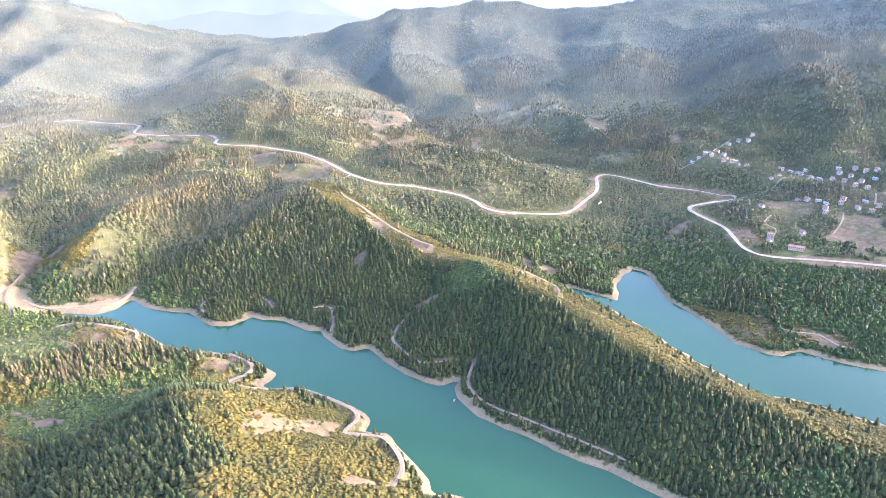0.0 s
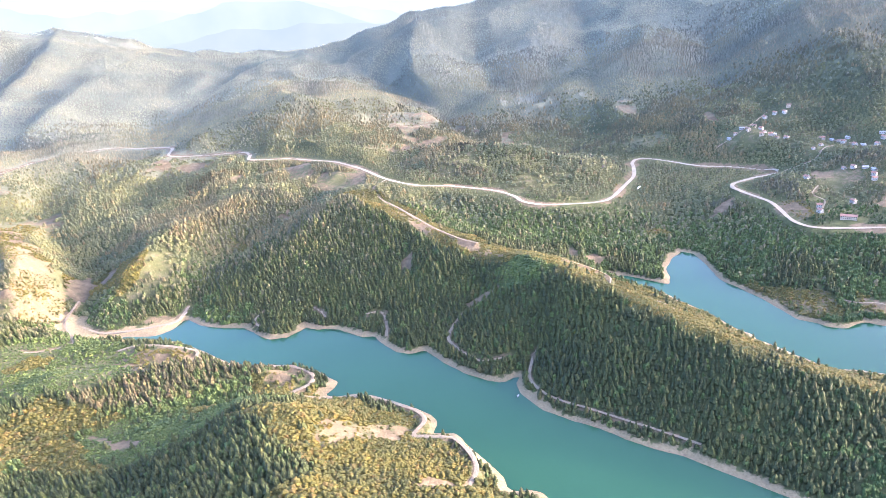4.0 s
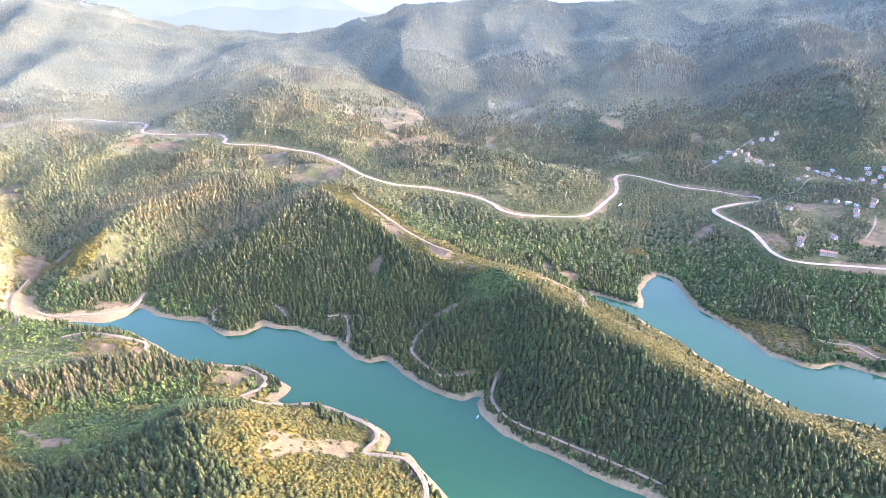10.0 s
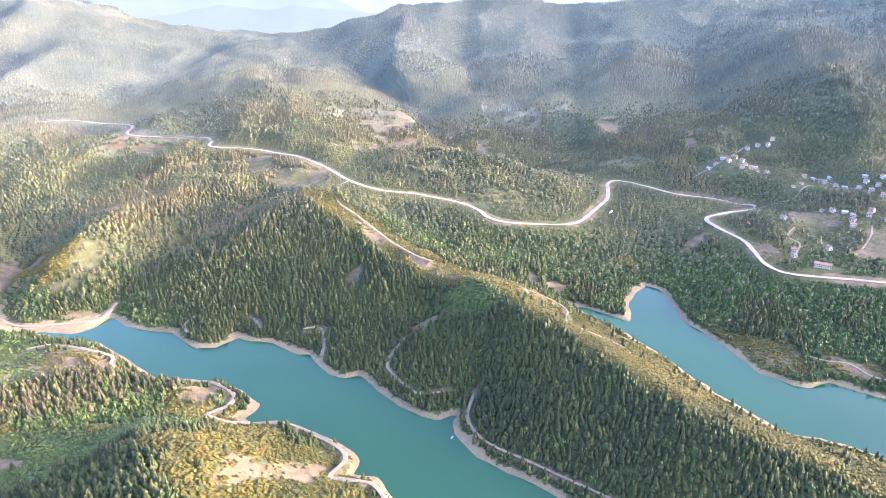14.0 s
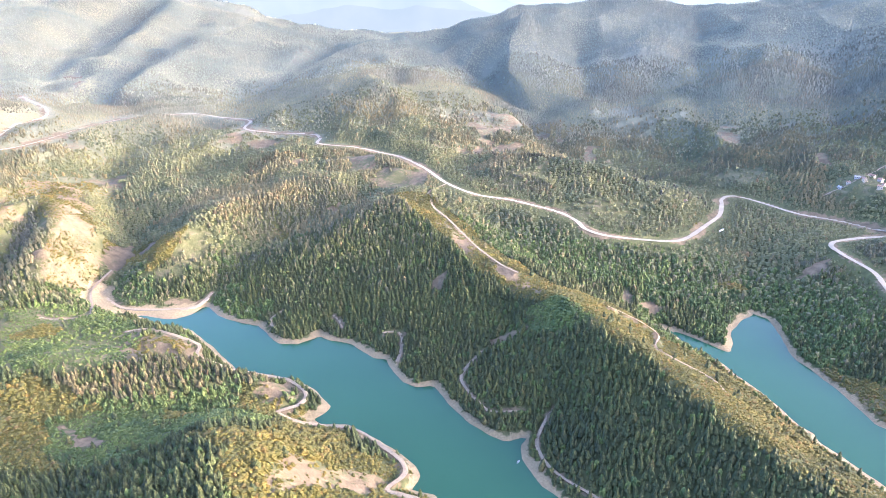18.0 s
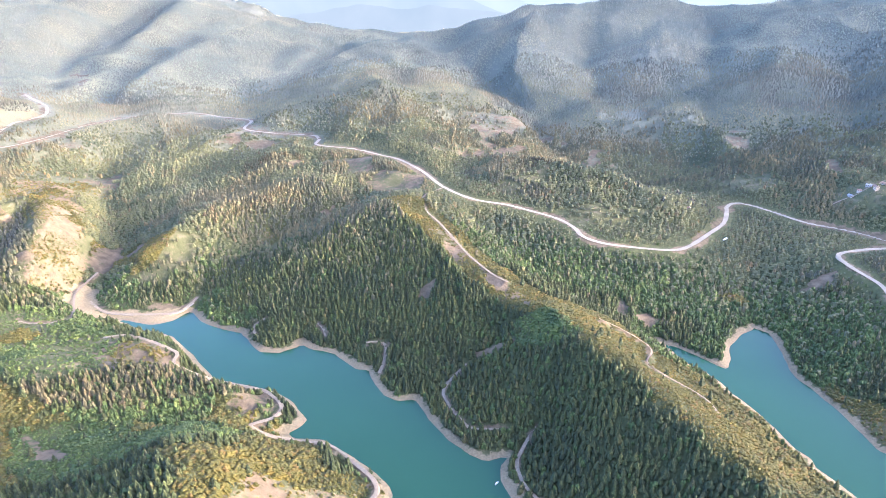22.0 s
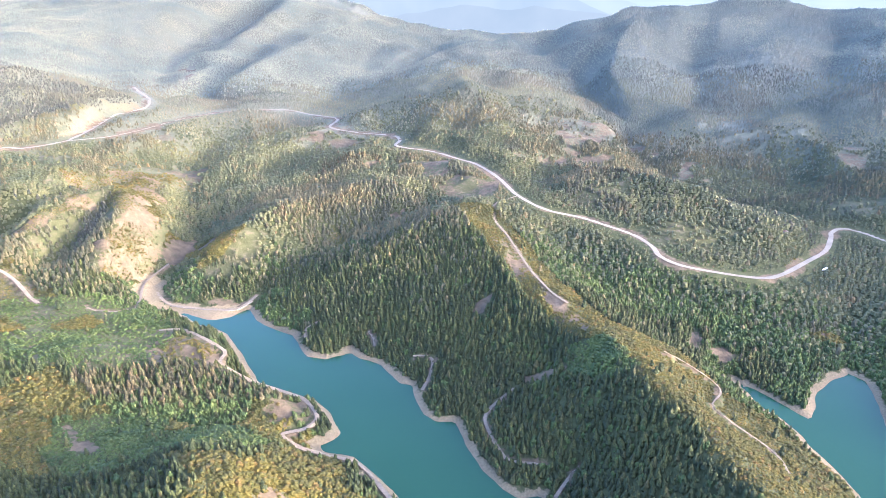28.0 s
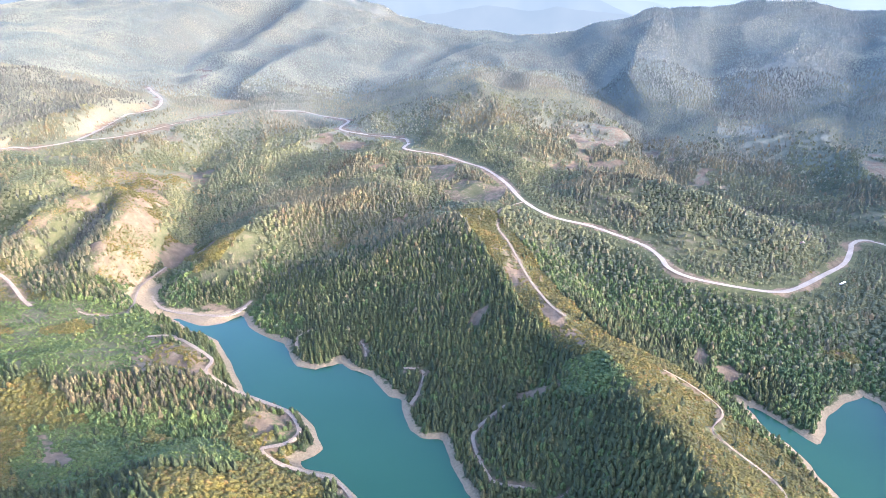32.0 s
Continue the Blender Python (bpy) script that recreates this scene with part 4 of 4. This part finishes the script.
def plant(name, forms, px, py, pz, tall, wide, mat, label, rng):
    """One joined wood of many plants, each turned and sized on its own."""
    verts, tris, base = [], [], 0
    pick = rng.integers(0, len(forms), len(px))
    for k, (v, t) in enumerate(forms):
        s = np.where(pick == k)[0]
        if not len(s):
            continue
        ang = rng.uniform(0, 2 * math.pi, len(s))[:, None]
        x = (v[None, :, 0] * np.cos(ang) - v[None, :, 1] * np.sin(ang)) * wide[s, None]
        y = (v[None, :, 0] * np.sin(ang) + v[None, :, 1] * np.cos(ang)) * wide[s, None]
        z = v[None, :, 2] * tall[s, None]
        lean = rng.normal(0, 0.035, (2, len(s), 1))
        x, y = x + lean[0] * z + px[s, None], y + lean[1] * z + py[s, None]
        verts.append(np.stack([x, y, z + pz[s, None]], -1).reshape(-1, 3))
        tris.append((t[None] + (base + np.arange(len(s)) * len(v))[:, None, None]).reshape(-1, 3))
        base += len(s) * len(v)
    me = mesh_from(name, np.concatenate(verts), np.concatenate(tris), [mat], smooth_=False)
    return tagged(new(name, me), label, "forest", kind="stuff")


form_rng = random.Random(4)
FULL = [conifer_form(form_rng, 6, [(0.88, 0.13), (0.66, 0.40), (0.60, 0.27), (0.34, 0.64), (0.06, 0.50)]) for _ in range(7)]
MIDDLE = [conifer_form(form_rng, 5, [(0.66, 0.42), (0.05, 0.64)]) for _ in range(6)]
SMALL = [conifer_form(form_rng, 4, [(0.08, 0.62)]) for _ in range(6)]
CLUMP = [round_form(form_rng, 1) for _ in range(8)]
TUFT = [conifer_form(form_rng, 4, [(0.74, 0.46), (0.04, 0.64)]) for _ in range(10)]


def lobed(rng, lobes):
    """A leafy crown: several uneven tufts of unequal height leaning out from one foot."""
    vs, ts, base = [], [], 0
    for k in range(lobes):
        v, t = TUFT[rng.randrange(len(TUFT))]
        ang, out, size = 2 * math.pi * k / lobes + rng.uniform(-0.5, 0.5), rng.uniform(0.1, 0.34), rng.uniform(0.62, 1.0)
        vs.append(v * np.array([0.62 * size, 0.62 * size, size]) + np.array([out * math.cos(ang), out * math.sin(ang), 0]))
        ts.append(t + base)
        base += len(v)
    return np.concatenate(vs), np.concatenate(ts)


BUSHY = [lobed(form_rng, 4) for _ in range(8)]
PAIRED = [conifer_form(form_rng, 5, [(0.80, 0.42), (0.22, 0.62)]) for _ in range(8)]
scatter = np.random.default_rng(12)


def grid_points(x0, x1, y0, y1, gap):
    gx, gy = np.meshgrid(np.arange(x0, x1, gap), np.arange(y0, y1, gap))
    px = gx.ravel() + scatter.uniform(-0.48, 0.48, gx.size) * gap
    py = gy.ravel() + scatter.uniform(-0.48, 0.48, gx.size) * gap
    return px, py


def woods(name, box, gap, far_from, near_to, fade, forms, leaf_forms, mats, grown):
    px, py = grid_points(*box, gap)
    dist = np.hypot(px - 20, py - 90)
    dist = dist + scatter.uniform(-fade, fade, len(px))
    bearing = np.degrees(np.arctan2(px - 20, py - 60))
    keep = (dist > far_from) & (dist < near_to) & (bearing > -62) & (bearing < np.where(dist < 900, 50, 40))
    px, py = px[keep], py[keep]
    z, d, bare, grass, beach, scrub, broad, clear = cover(px, py)
    luck = scatter.uniform(0, 1, len(px))
    ok = (d > 6.5) & (bare < 0.45) & (clear > 1.2) & (luck > np.where((px > 400) & (py > 850) & (py < 1320), 0.5, 0.8) * grass)
    tree = ok & ~scrub & ~broad
    leafy = ok & broad & ~scrub
    odd = scatter.uniform(0, 1, len(px))
    tree, leafy = (tree & (odd > mats[4])) | (leafy & (odd > 0.88)) | (ok & scrub & (odd > 0.97)), (leafy & (odd <= 0.88)) | (tree & (odd <= mats[4]))
    out = []
    n = int(tree.sum())
    tall = grown * scatter.uniform(5.0, 10.0, n) * (1 - 0.3 * (scatter.uniform(0, 1, n) < 0.25)) * (0.55 + 0.45 * smooth(0, 30, clear[tree]))
    slim = tall * scatter.uniform(0.36, 0.52, n) * mats[2]
    gold = patched(px[tree], py[tree], "gold") & (scatter.uniform(0, 1, n) < 0.65)
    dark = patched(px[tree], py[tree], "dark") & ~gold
    for kind, where, mat, label in (("_shade_toned_conifers", dark, DARK_WOOD, "dark conifer wood, toned darker for shaded slopes and hollows"), ("_conifers", ~gold & ~dark, mats[0], "dense dark green conifer forest covering the hillside"), ("_sunlit_conifers", gold, SUNLIT_WOOD, "golden-green conifer wood with low sunlight put into its colour")):
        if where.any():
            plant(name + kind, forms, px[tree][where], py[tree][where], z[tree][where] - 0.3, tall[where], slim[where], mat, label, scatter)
    n = int(leafy.sum())
    tall = grown * (3.6 + 4.2 * scatter.uniform(0, 1, n) ** 2.0) * (0.6 + 0.4 * smooth(0, 30, clear[leafy]))
    plant(name + "_broadleaves", leaf_forms, px[leafy], py[leafy], z[leafy] - 0.3, tall, tall * scatter.uniform(0.7, 1.05, n) * mats[3], mats[1], "mixed green broadleaved woodland in the hollows", scatter)
    print(name, int(tree.sum()), n)


def build_scrub():
    px, py = grid_points(-860, 460, 330, 1080, 1.85)
    z, d, bare, grass, beach, scrub, broad, clear = cover(px, py)
    luck = scatter.uniform(0, 1, len(px))
    thin = patched(px, py, "sparse") & ~patched(px, py, "scrub")
    dry, low = patched(px, py, "dry"), patched(px, py, "shrub")
    share = np.where(patched(px, py, "worn"), 0.18, np.where(dry, 0.50 + 0.35 * rough(px, py, 25, 167, 2), np.where(thin, 0.6 + 0.4 * rough(px, py, 22, 161, 2), np.where(low, 0.95 + 0.3 * rough(px, py, 18, 163, 2), 0.94))))
    crest = side_of_crest(px, py)
    crest = (crest > -20) & (crest < 95) & (py > 430)
    ok = scrub & (d > 7) & (bare < 0.7) & (clear > 0.5) & (luck < share)
    size = (0.7 + 2.6 * scatter.uniform(0, 1, len(px)) ** 2.2) * (1 + 0.4 * rough(px, py, 40, 5, 2)) * np.where(low, 1.0, np.where(thin | dry, 0.85, np.where(crest, 0.95, 1.3)))
    for name, where, mat, label in (("scrub", ok & ~low & ~thin, SCRUB, "sunlit yellow-green scrub and young pines on dry slopes"),
                                    ("shrubs", ok & (low | thin), SHRUB, "low grey-green shrubs in the hollow and on the flat")):
        n = int(where.sum())
        tall = size[where]
        plant(name, TUFT, px[where], py[where], z[where] - 0.2, tall, tall * scatter.uniform(0.8, 1.2, n) + 0.75, mat, label, scatter)


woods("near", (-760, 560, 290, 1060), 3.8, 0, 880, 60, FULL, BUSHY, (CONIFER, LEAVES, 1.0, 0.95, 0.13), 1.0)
# rings by distance, each with more haze painted into its foliage
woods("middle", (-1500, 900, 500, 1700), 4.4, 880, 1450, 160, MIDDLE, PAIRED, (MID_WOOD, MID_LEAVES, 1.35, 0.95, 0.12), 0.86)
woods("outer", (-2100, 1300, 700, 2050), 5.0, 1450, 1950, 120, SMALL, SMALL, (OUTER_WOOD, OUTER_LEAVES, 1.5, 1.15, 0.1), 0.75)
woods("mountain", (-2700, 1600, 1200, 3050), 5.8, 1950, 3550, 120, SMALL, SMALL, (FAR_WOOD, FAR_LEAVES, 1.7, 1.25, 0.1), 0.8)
build_scrub()


# ---- things ----
def part(name, bm, mat, parent, label=""):
    me = bpy.data.meshes.new(name)
    bm.to_mesh(me)
    bm.free()
    me.materials.append(mat)
    ob = new(name, me)
    ob.parent = parent
    return tagged(ob, label) if label else ob


def box(bm, x0, x1, y0, y1, z0, z1, bevel=0.0):
    made = bmesh.ops.create_cube(bm, size=1.0, matrix=Matrix.LocRotScale(((x0 + x1) / 2, (y0 + y1) / 2, (z0 + z1) / 2), None, (x1 - x0, y1 - y0, z1 - z0)))
    if bevel:
        edges = {e for v in made["verts"] for e in v.link_edges}
        bmesh.ops.bevel(bm, geom=list(edges), offset=bevel, segments=1, affect="EDGES")
    return bm


def prism(bm, outline, y0, y1):
    """An outline in x and z drawn out along y."""
    a = [bm.verts.new((x, y0, z)) for x, z in outline]
    b = [bm.verts.new((x, y1, z)) for x, z in outline]
    bm.faces.new(a)
    bm.faces.new(b[::-1])
    for k in range(len(a)):
        bm.faces.new((a[k - 1], b[k - 1], b[k], a[k]))
    bmesh.ops.recalc_face_normals(bm, faces=bm.faces)
    return bm


WHITEWASH = plain("whitewashed_wall", (0.30, 0.28, 0.24), 0.9, 1.1, 0.1, 0.01)
OCHRE_WALL = plain("ochre_plaster", (0.33, 0.275, 0.20), 0.9, 1.1, 0.12, 0.01)
GREY_WALL = plain("grey_render", (0.28, 0.27, 0.25), 0.9, 1.1, 0.14, 0.01)
RED_TILES = plain("red_roof_tiles", (0.22, 0.125, 0.09), 0.85, 0.5, 0.3, 0.04)
BROWN_TILES = plain("weathered_roof_tiles", (0.19, 0.125, 0.09), 0.85, 0.5, 0.3, 0.04)
GREY_ROOF = plain("grey_sheet_roof", (0.22, 0.22, 0.215), 0.6, 0.8, 0.15, 0.02)
TIMBER = plain("dark_timber", (0.10, 0.07, 0.045), 0.8, 0.4, 0.3, 0.02)
CONCRETE = plain("pale_concrete", (0.19, 0.172, 0.142), 0.9, 1.3, 0.16, 0.02)
GLASS = shader("window_glass", 0.08, 0, 0.5)
GLASS[3].inputs["Base Color"].default_value = (0.03, 0.035, 0.04, 1)
GLASS = GLASS[0]
BOAT_PAINT = plain("white_boat_paint", (0.6, 0.6, 0.58), 0.4, 0.5, 0.06, 0.003)


def house(label, wide, long_, storeys, wall, roof, bays):
    """A gabled country house, its ridge along y, on a footing that reaches into the slope."""
    root = tagged(new("house"), label, "house")
    wide, long_ = wide * 0.86, long_ * (0.86 if long_ < 20 else 1.0)
    high, rise, over = 2.9 * storeys, 0.27 * wide, 0.55
    bm = bmesh.new()
    w = wide / 2
    prism(bm, [(-w, -3.5), (w, -3.5), (w, high), (0, high + rise), (-w, high)], -long_ / 2, long_ / 2)
    part("wall", bm, wall, root)
    bm = bmesh.new()
    t, e = 0.22, rise / w * over
    prism(bm, [(-w - over, high - e), (0, high + rise), (w + over, high - e), (w + over, high - e + t), (0, high + rise + t + 0.05), (-w - over, high - e + t)], -long_ / 2 - 0.5, long_ / 2 + 0.5)
    top = part("roof", bm, roof, root)
    bm = box(bmesh.new(), w * 0.35, w * 0.35 + 0.7, -long_ * 0.2, -long_ * 0.2 + 0.7, high + rise * 0.4, high + rise + 0.9, 0.04)
    part("chimney", bm, wall, top, "plastered chimney stack")
    pane_at = []
    for k in range(storeys):
        z = 1.0 + 2.9 * k
        for b in range(bays):
            y = -long_ / 2 + long_ * (b + 0.5) / bays
            pane_at += [(w, y, z, 0), (-w, y, z, 0)]
        pane_at += [(0.22 * wide, -long_ / 2, z, 1), (-0.22 * wide, -long_ / 2, z, 1), (0.22 * wide, long_ / 2, z, 1), (-0.22 * wide, long_ / 2, z, 1)]
    frame_mesh = pane_mesh = None
    for x, y, z, end in pane_at:
        if frame_mesh is None:
            bm = bmesh.new()
            for x0, x1, z0, z1 in ((-0.62, -0.5, 0, 1.4), (0.5, 0.62, 0, 1.4), (-0.5, 0.5, 0, 0.12), (-0.5, 0.5, 1.28, 1.4), (-0.04, 0.04, 0.12, 1.28)):
                box(bm, x0, x1, -0.05, 0.06, z0, z1)
            f = part("window", bm, TIMBER if wall is not WHITEWASH else CONCRETE, root)
            g = part("pane", box(bmesh.new(), -0.5, 0.5, -0.03, 0.02, 0.12, 1.28), GLASS, f)
            frame_mesh, pane_mesh = f.data, g.data
        else:
            f, g = new("window", frame_mesh), new("pane", pane_mesh)
            f.parent, g.parent = root, f
        turn = (0 if y < 0 else 180) if end else (90 if x > 0 else -90)
        f.matrix_basis = pose(x, y, z, 0, 0, turn)
    bm = box(bmesh.new(), 0.6, 1.6, -long_ / 2 - 0.06, -long_ / 2 + 0.02, 0, 2.1, 0.02)
    part("door", bm, TIMBER, root)
    return root


def set_house(ob, place):
    x, y, turn = place
    z = float(height(np.array(float(x)), np.array(float(y))))
    ob.matrix_basis = pose(x, y, z + 0.3, 0, 0, turn) @ Matrix.Scale(0.7, 4)


set_house(house("tall white house with a red roof above the meadow", 10, 12, 2, WHITEWASH, RED_TILES, 3), WHITE_HOUSE)
set_house(house("long two-storey pale inn with a pink roof beside the road", 11, 27, 2, OCHRE_WALL, RED_TILES, 8), LONG_HOUSE)
KINDS = [house("white village house with a red tiled gable roof", 9, 11, 2, WHITEWASH, RED_TILES, 3),
         house("pale village house with a weathered brown roof", 8.5, 12, 2, OCHRE_WALL, BROWN_TILES, 3),
         house("low grey farm building with a sheet roof", 7.5, 13, 1, GREY_WALL, GREY_ROOF, 3),
         house("white cottage with a brown tiled roof", 8, 9.5, 1, WHITEWASH, BROWN_TILES, 2)]
used = set()
house_rng = random.Random(9)
for spot in HOUSES_UP + HOUSES_MID + HOUSES_EAST + HOUSES_LOW:
    k = 0 if spot in HOUSES_LOW[-3:] else house_rng.choice((0, 0, 1, 2, 3))
    ob = KINDS[k] if k not in used else copy_thing(KINDS[k], Matrix())
    used.add(k)
    tagged(ob, group="village houses")
    set_house(ob, spot)
lone = copy_thing(KINDS[3], Matrix())
tagged(lone, "small white cottage with an orange roof among the trees", group="hill cottages")
set_house(lone, (212, 1138, 40))


def roadside_shed():
    """A long low white shelter on posts by the bend."""
    root = tagged(new("roadside_shelter"), "long low white roadside shelter at the road bend", "shelter")
    part("roof", box(bmesh.new(), -5.5, 5.5, -1.3, 1.3, 2.3, 2.5, 0.04), BOAT_PAINT, root)
    part("back_wall", box(bmesh.new(), -5.4, 5.4, 1.1, 1.25, -0.6, 2.3), WHITEWASH, root)
    for x in (-5.2, 0.0, 5.2):
        part("post", box(bmesh.new(), x - 0.07, x + 0.07, -1.2, -1.06, -0.6, 2.3), TIMBER, root)
    z = float(height(np.array(256.0), np.array(1072.0)))
    root.matrix_basis = pose(256, 1072, z + 0.4, 0, 0, 58)


roadside_shed()


def rowing_boat():
    root = tagged(new("boat"), "small white rowing boat moored at the lake shore", "boat")
    bm = bmesh.new()
    rows = []
    for k in range(9):
        u = k / 8 * 2 - 1
        wide = 0.85 * (1 - abs(u) ** 2.6) + 0.06
        keel = 0.05 + 0.18 * abs(u) ** 3
        rows.append([bm.verts.new((u * 2.6, s * wide * q, keel + (0.55 - keel) * h)) for s, q, h in ((-1, 1.0, 1.0), (-1, 0.75, 0.3), (1, 0.0, 0.0), (1, 0.75, 0.3), (1, 1.0, 1.0))])
    for a, b in zip(rows[:-1], rows[1:]):
        for k in range(4):
            bm.faces.new((a[k], a[k + 1], b[k + 1], b[k]))
    bmesh.ops.solidify(bm, geom=bm.faces, thickness=0.05)
    part("hull", bm, BOAT_PAINT, root)
    for x in (-1.1, 0.2, 1.3):
        part("thwart", box(bmesh.new(), x - 0.14, x + 0.14, -0.68, 0.68, 0.34, 0.39, 0.01), TIMBER, root)
    root.matrix_basis = pose(10.2, 557.5, -0.06, 0, 0, 68)


rowing_boat()


def landing_stage():
    root = tagged(new("landing_stage"), "short timber landing stage reaching into the lake", "jetty")
    for k in range(9):
        part("plank", box(bmesh.new(), -0.8, 0.8, k * 0.62, k * 0.62 + 0.54, 0.62, 0.70, 0.01), TIMBER, root)
    for x in (-0.7, 0.7):
        for y in (0.3, 2.7, 5.1):
            part("post", box(bmesh.new(), x - 0.09, x + 0.09, y - 0.09, y + 0.09, -2.6, 0.62), TIMBER, root)
    root.matrix_basis = pose(134.0, 461.5, 0.0, 0, 0, 206)


landing_stage()


def dam_wall():
    """The low embankment at the head of the lake: a worn concrete parapet along its track."""
    root = tagged(new("embankment"), "low earth embankment with a worn pale parapet", "dam", kind="structure")
    line = resample(DAM, 6.0)
    n = len(line)
    for k in range(2, n - 3):
        p, q = line[k], line[k + 1]
        way = (q - p).normalized()
        side = Vector((way.y, -way.x, 0))
        mid = (p + q) / 2 + side * 2.3
        piece = part("parapet", box(bmesh.new(), -(q - p).length / 2 + 0.04, (q - p).length / 2 - 0.04, -0.15, 0.15, -1.2, 0.4, 0.03), CONCRETE, root)
        piece.matrix_basis = pose(mid.x, mid.y, mid.z, 0, 0, math.degrees(math.atan2(way.y, way.x)))
    return root


dam_wall()


# ---- single trees along the shores ----
def conifer_tree():
    root = tagged(new("conifer_tree"), "dark green conifer standing above the lake shore", "tree", "shore trees")
    rng = random.Random(3)
    bm = bmesh.new()
    bmesh.ops.create_cone(bm, cap_ends=True, segments=7, radius1=0.22, radius2=0.05, depth=8.0, matrix=Matrix.Translation((0, 0, 3.6)))
    part("trunk", bm, BARK, root)
    v, t = conifer_form(rng, 9, [(0.93, 0.08), (0.84, 0.24), (0.80, 0.15), (0.69, 0.40), (0.64, 0.26), (0.52, 0.54), (0.46, 0.36), (0.34, 0.68), (0.28, 0.46), (0.15, 0.74), (0.12, 0.2)])
    v = v * np.array([3.4, 3.4, 10.0])
    crown = new("crown", mesh_from("crown", v, t, [CONIFER], smooth_=False))
    crown.parent = root
    return root


def leafy_tree():
    root = tagged(new("broadleaf_tree"), "light green broadleaved tree on the lake bank", "tree", "bank trees")
    rng = random.Random(8)
    bm = bmesh.new()
    bmesh.ops.create_cone(bm, cap_ends=True, segments=7, radius1=0.2, radius2=0.08, depth=3.6, matrix=Matrix.Translation((0, 0, 1.5)))
    for k in range(4):
        ang = k * 1.7
        bmesh.ops.create_cone(bm, cap_ends=True, segments=5, radius1=0.09, radius2=0.03, depth=2.4,
                              matrix=pose(0.5 * math.cos(ang), 0.5 * math.sin(ang), 3.4, 35 * math.sin(ang), 35 * math.cos(ang), 0))
    part("trunk", bm, BARK, root)
    vs, ts, base = [], [], 0
    for k in range(13):
        v, t = CLUMP[k % len(CLUMP)]
        r = rng.uniform(0.9, 1.7)
        ang, out = rng.uniform(0, 6.28), rng.uniform(0.0, 1.7)
        vs.append((v - np.array([0, 0, 0.55])) * np.array([2.2 * r, 2.2 * r, 1.7 * r]) + np.array([out * math.cos(ang), out * math.sin(ang), rng.uniform(2.6, 5.6)]))
        ts.append(t + base)
        base += len(v)
    crown = new("crown", mesh_from("crown", np.concatenate(vs), np.concatenate(ts), [LEAVES], smooth_=False))
    crown.parent = root
    return root


def single_trees():
    rng = np.random.default_rng(31)
    px, py = rng.uniform(-480, 420, 26000), rng.uniform(400, 900, 26000)
    z, d, bare, grass, beach, scrub, broad, clear = cover(px, py)
    ok = np.where((d > 8.0) & (d < 17) & (clear > 1.5) & (bare < 0.4))[0]
    taken = []
    makers, firsts = (conifer_tree(), leafy_tree()), [True, True]
    for k in ok:
        if len(taken) >= 420:
            break
        if any(abs(px[k] - a) < 6 and abs(py[k] - b) < 6 for a, b in taken):
            continue
        taken.append((px[k], py[k]))
        kind = int(rng.random() < (0.6 if scrub[k] or broad[k] else 0.25))
        size = rng.uniform(0.55, 1.05) if kind == 0 else rng.uniform(0.5, 1.0)
        m = pose(px[k], py[k], z[k] - 0.1, 0, 0, rng.uniform(0, 360))
        ob = makers[kind] if firsts[kind] else copy_thing(makers[kind], m)
        firsts[kind] = False
        ob.matrix_basis = m @ Matrix.Scale(size, 4)


single_trees()
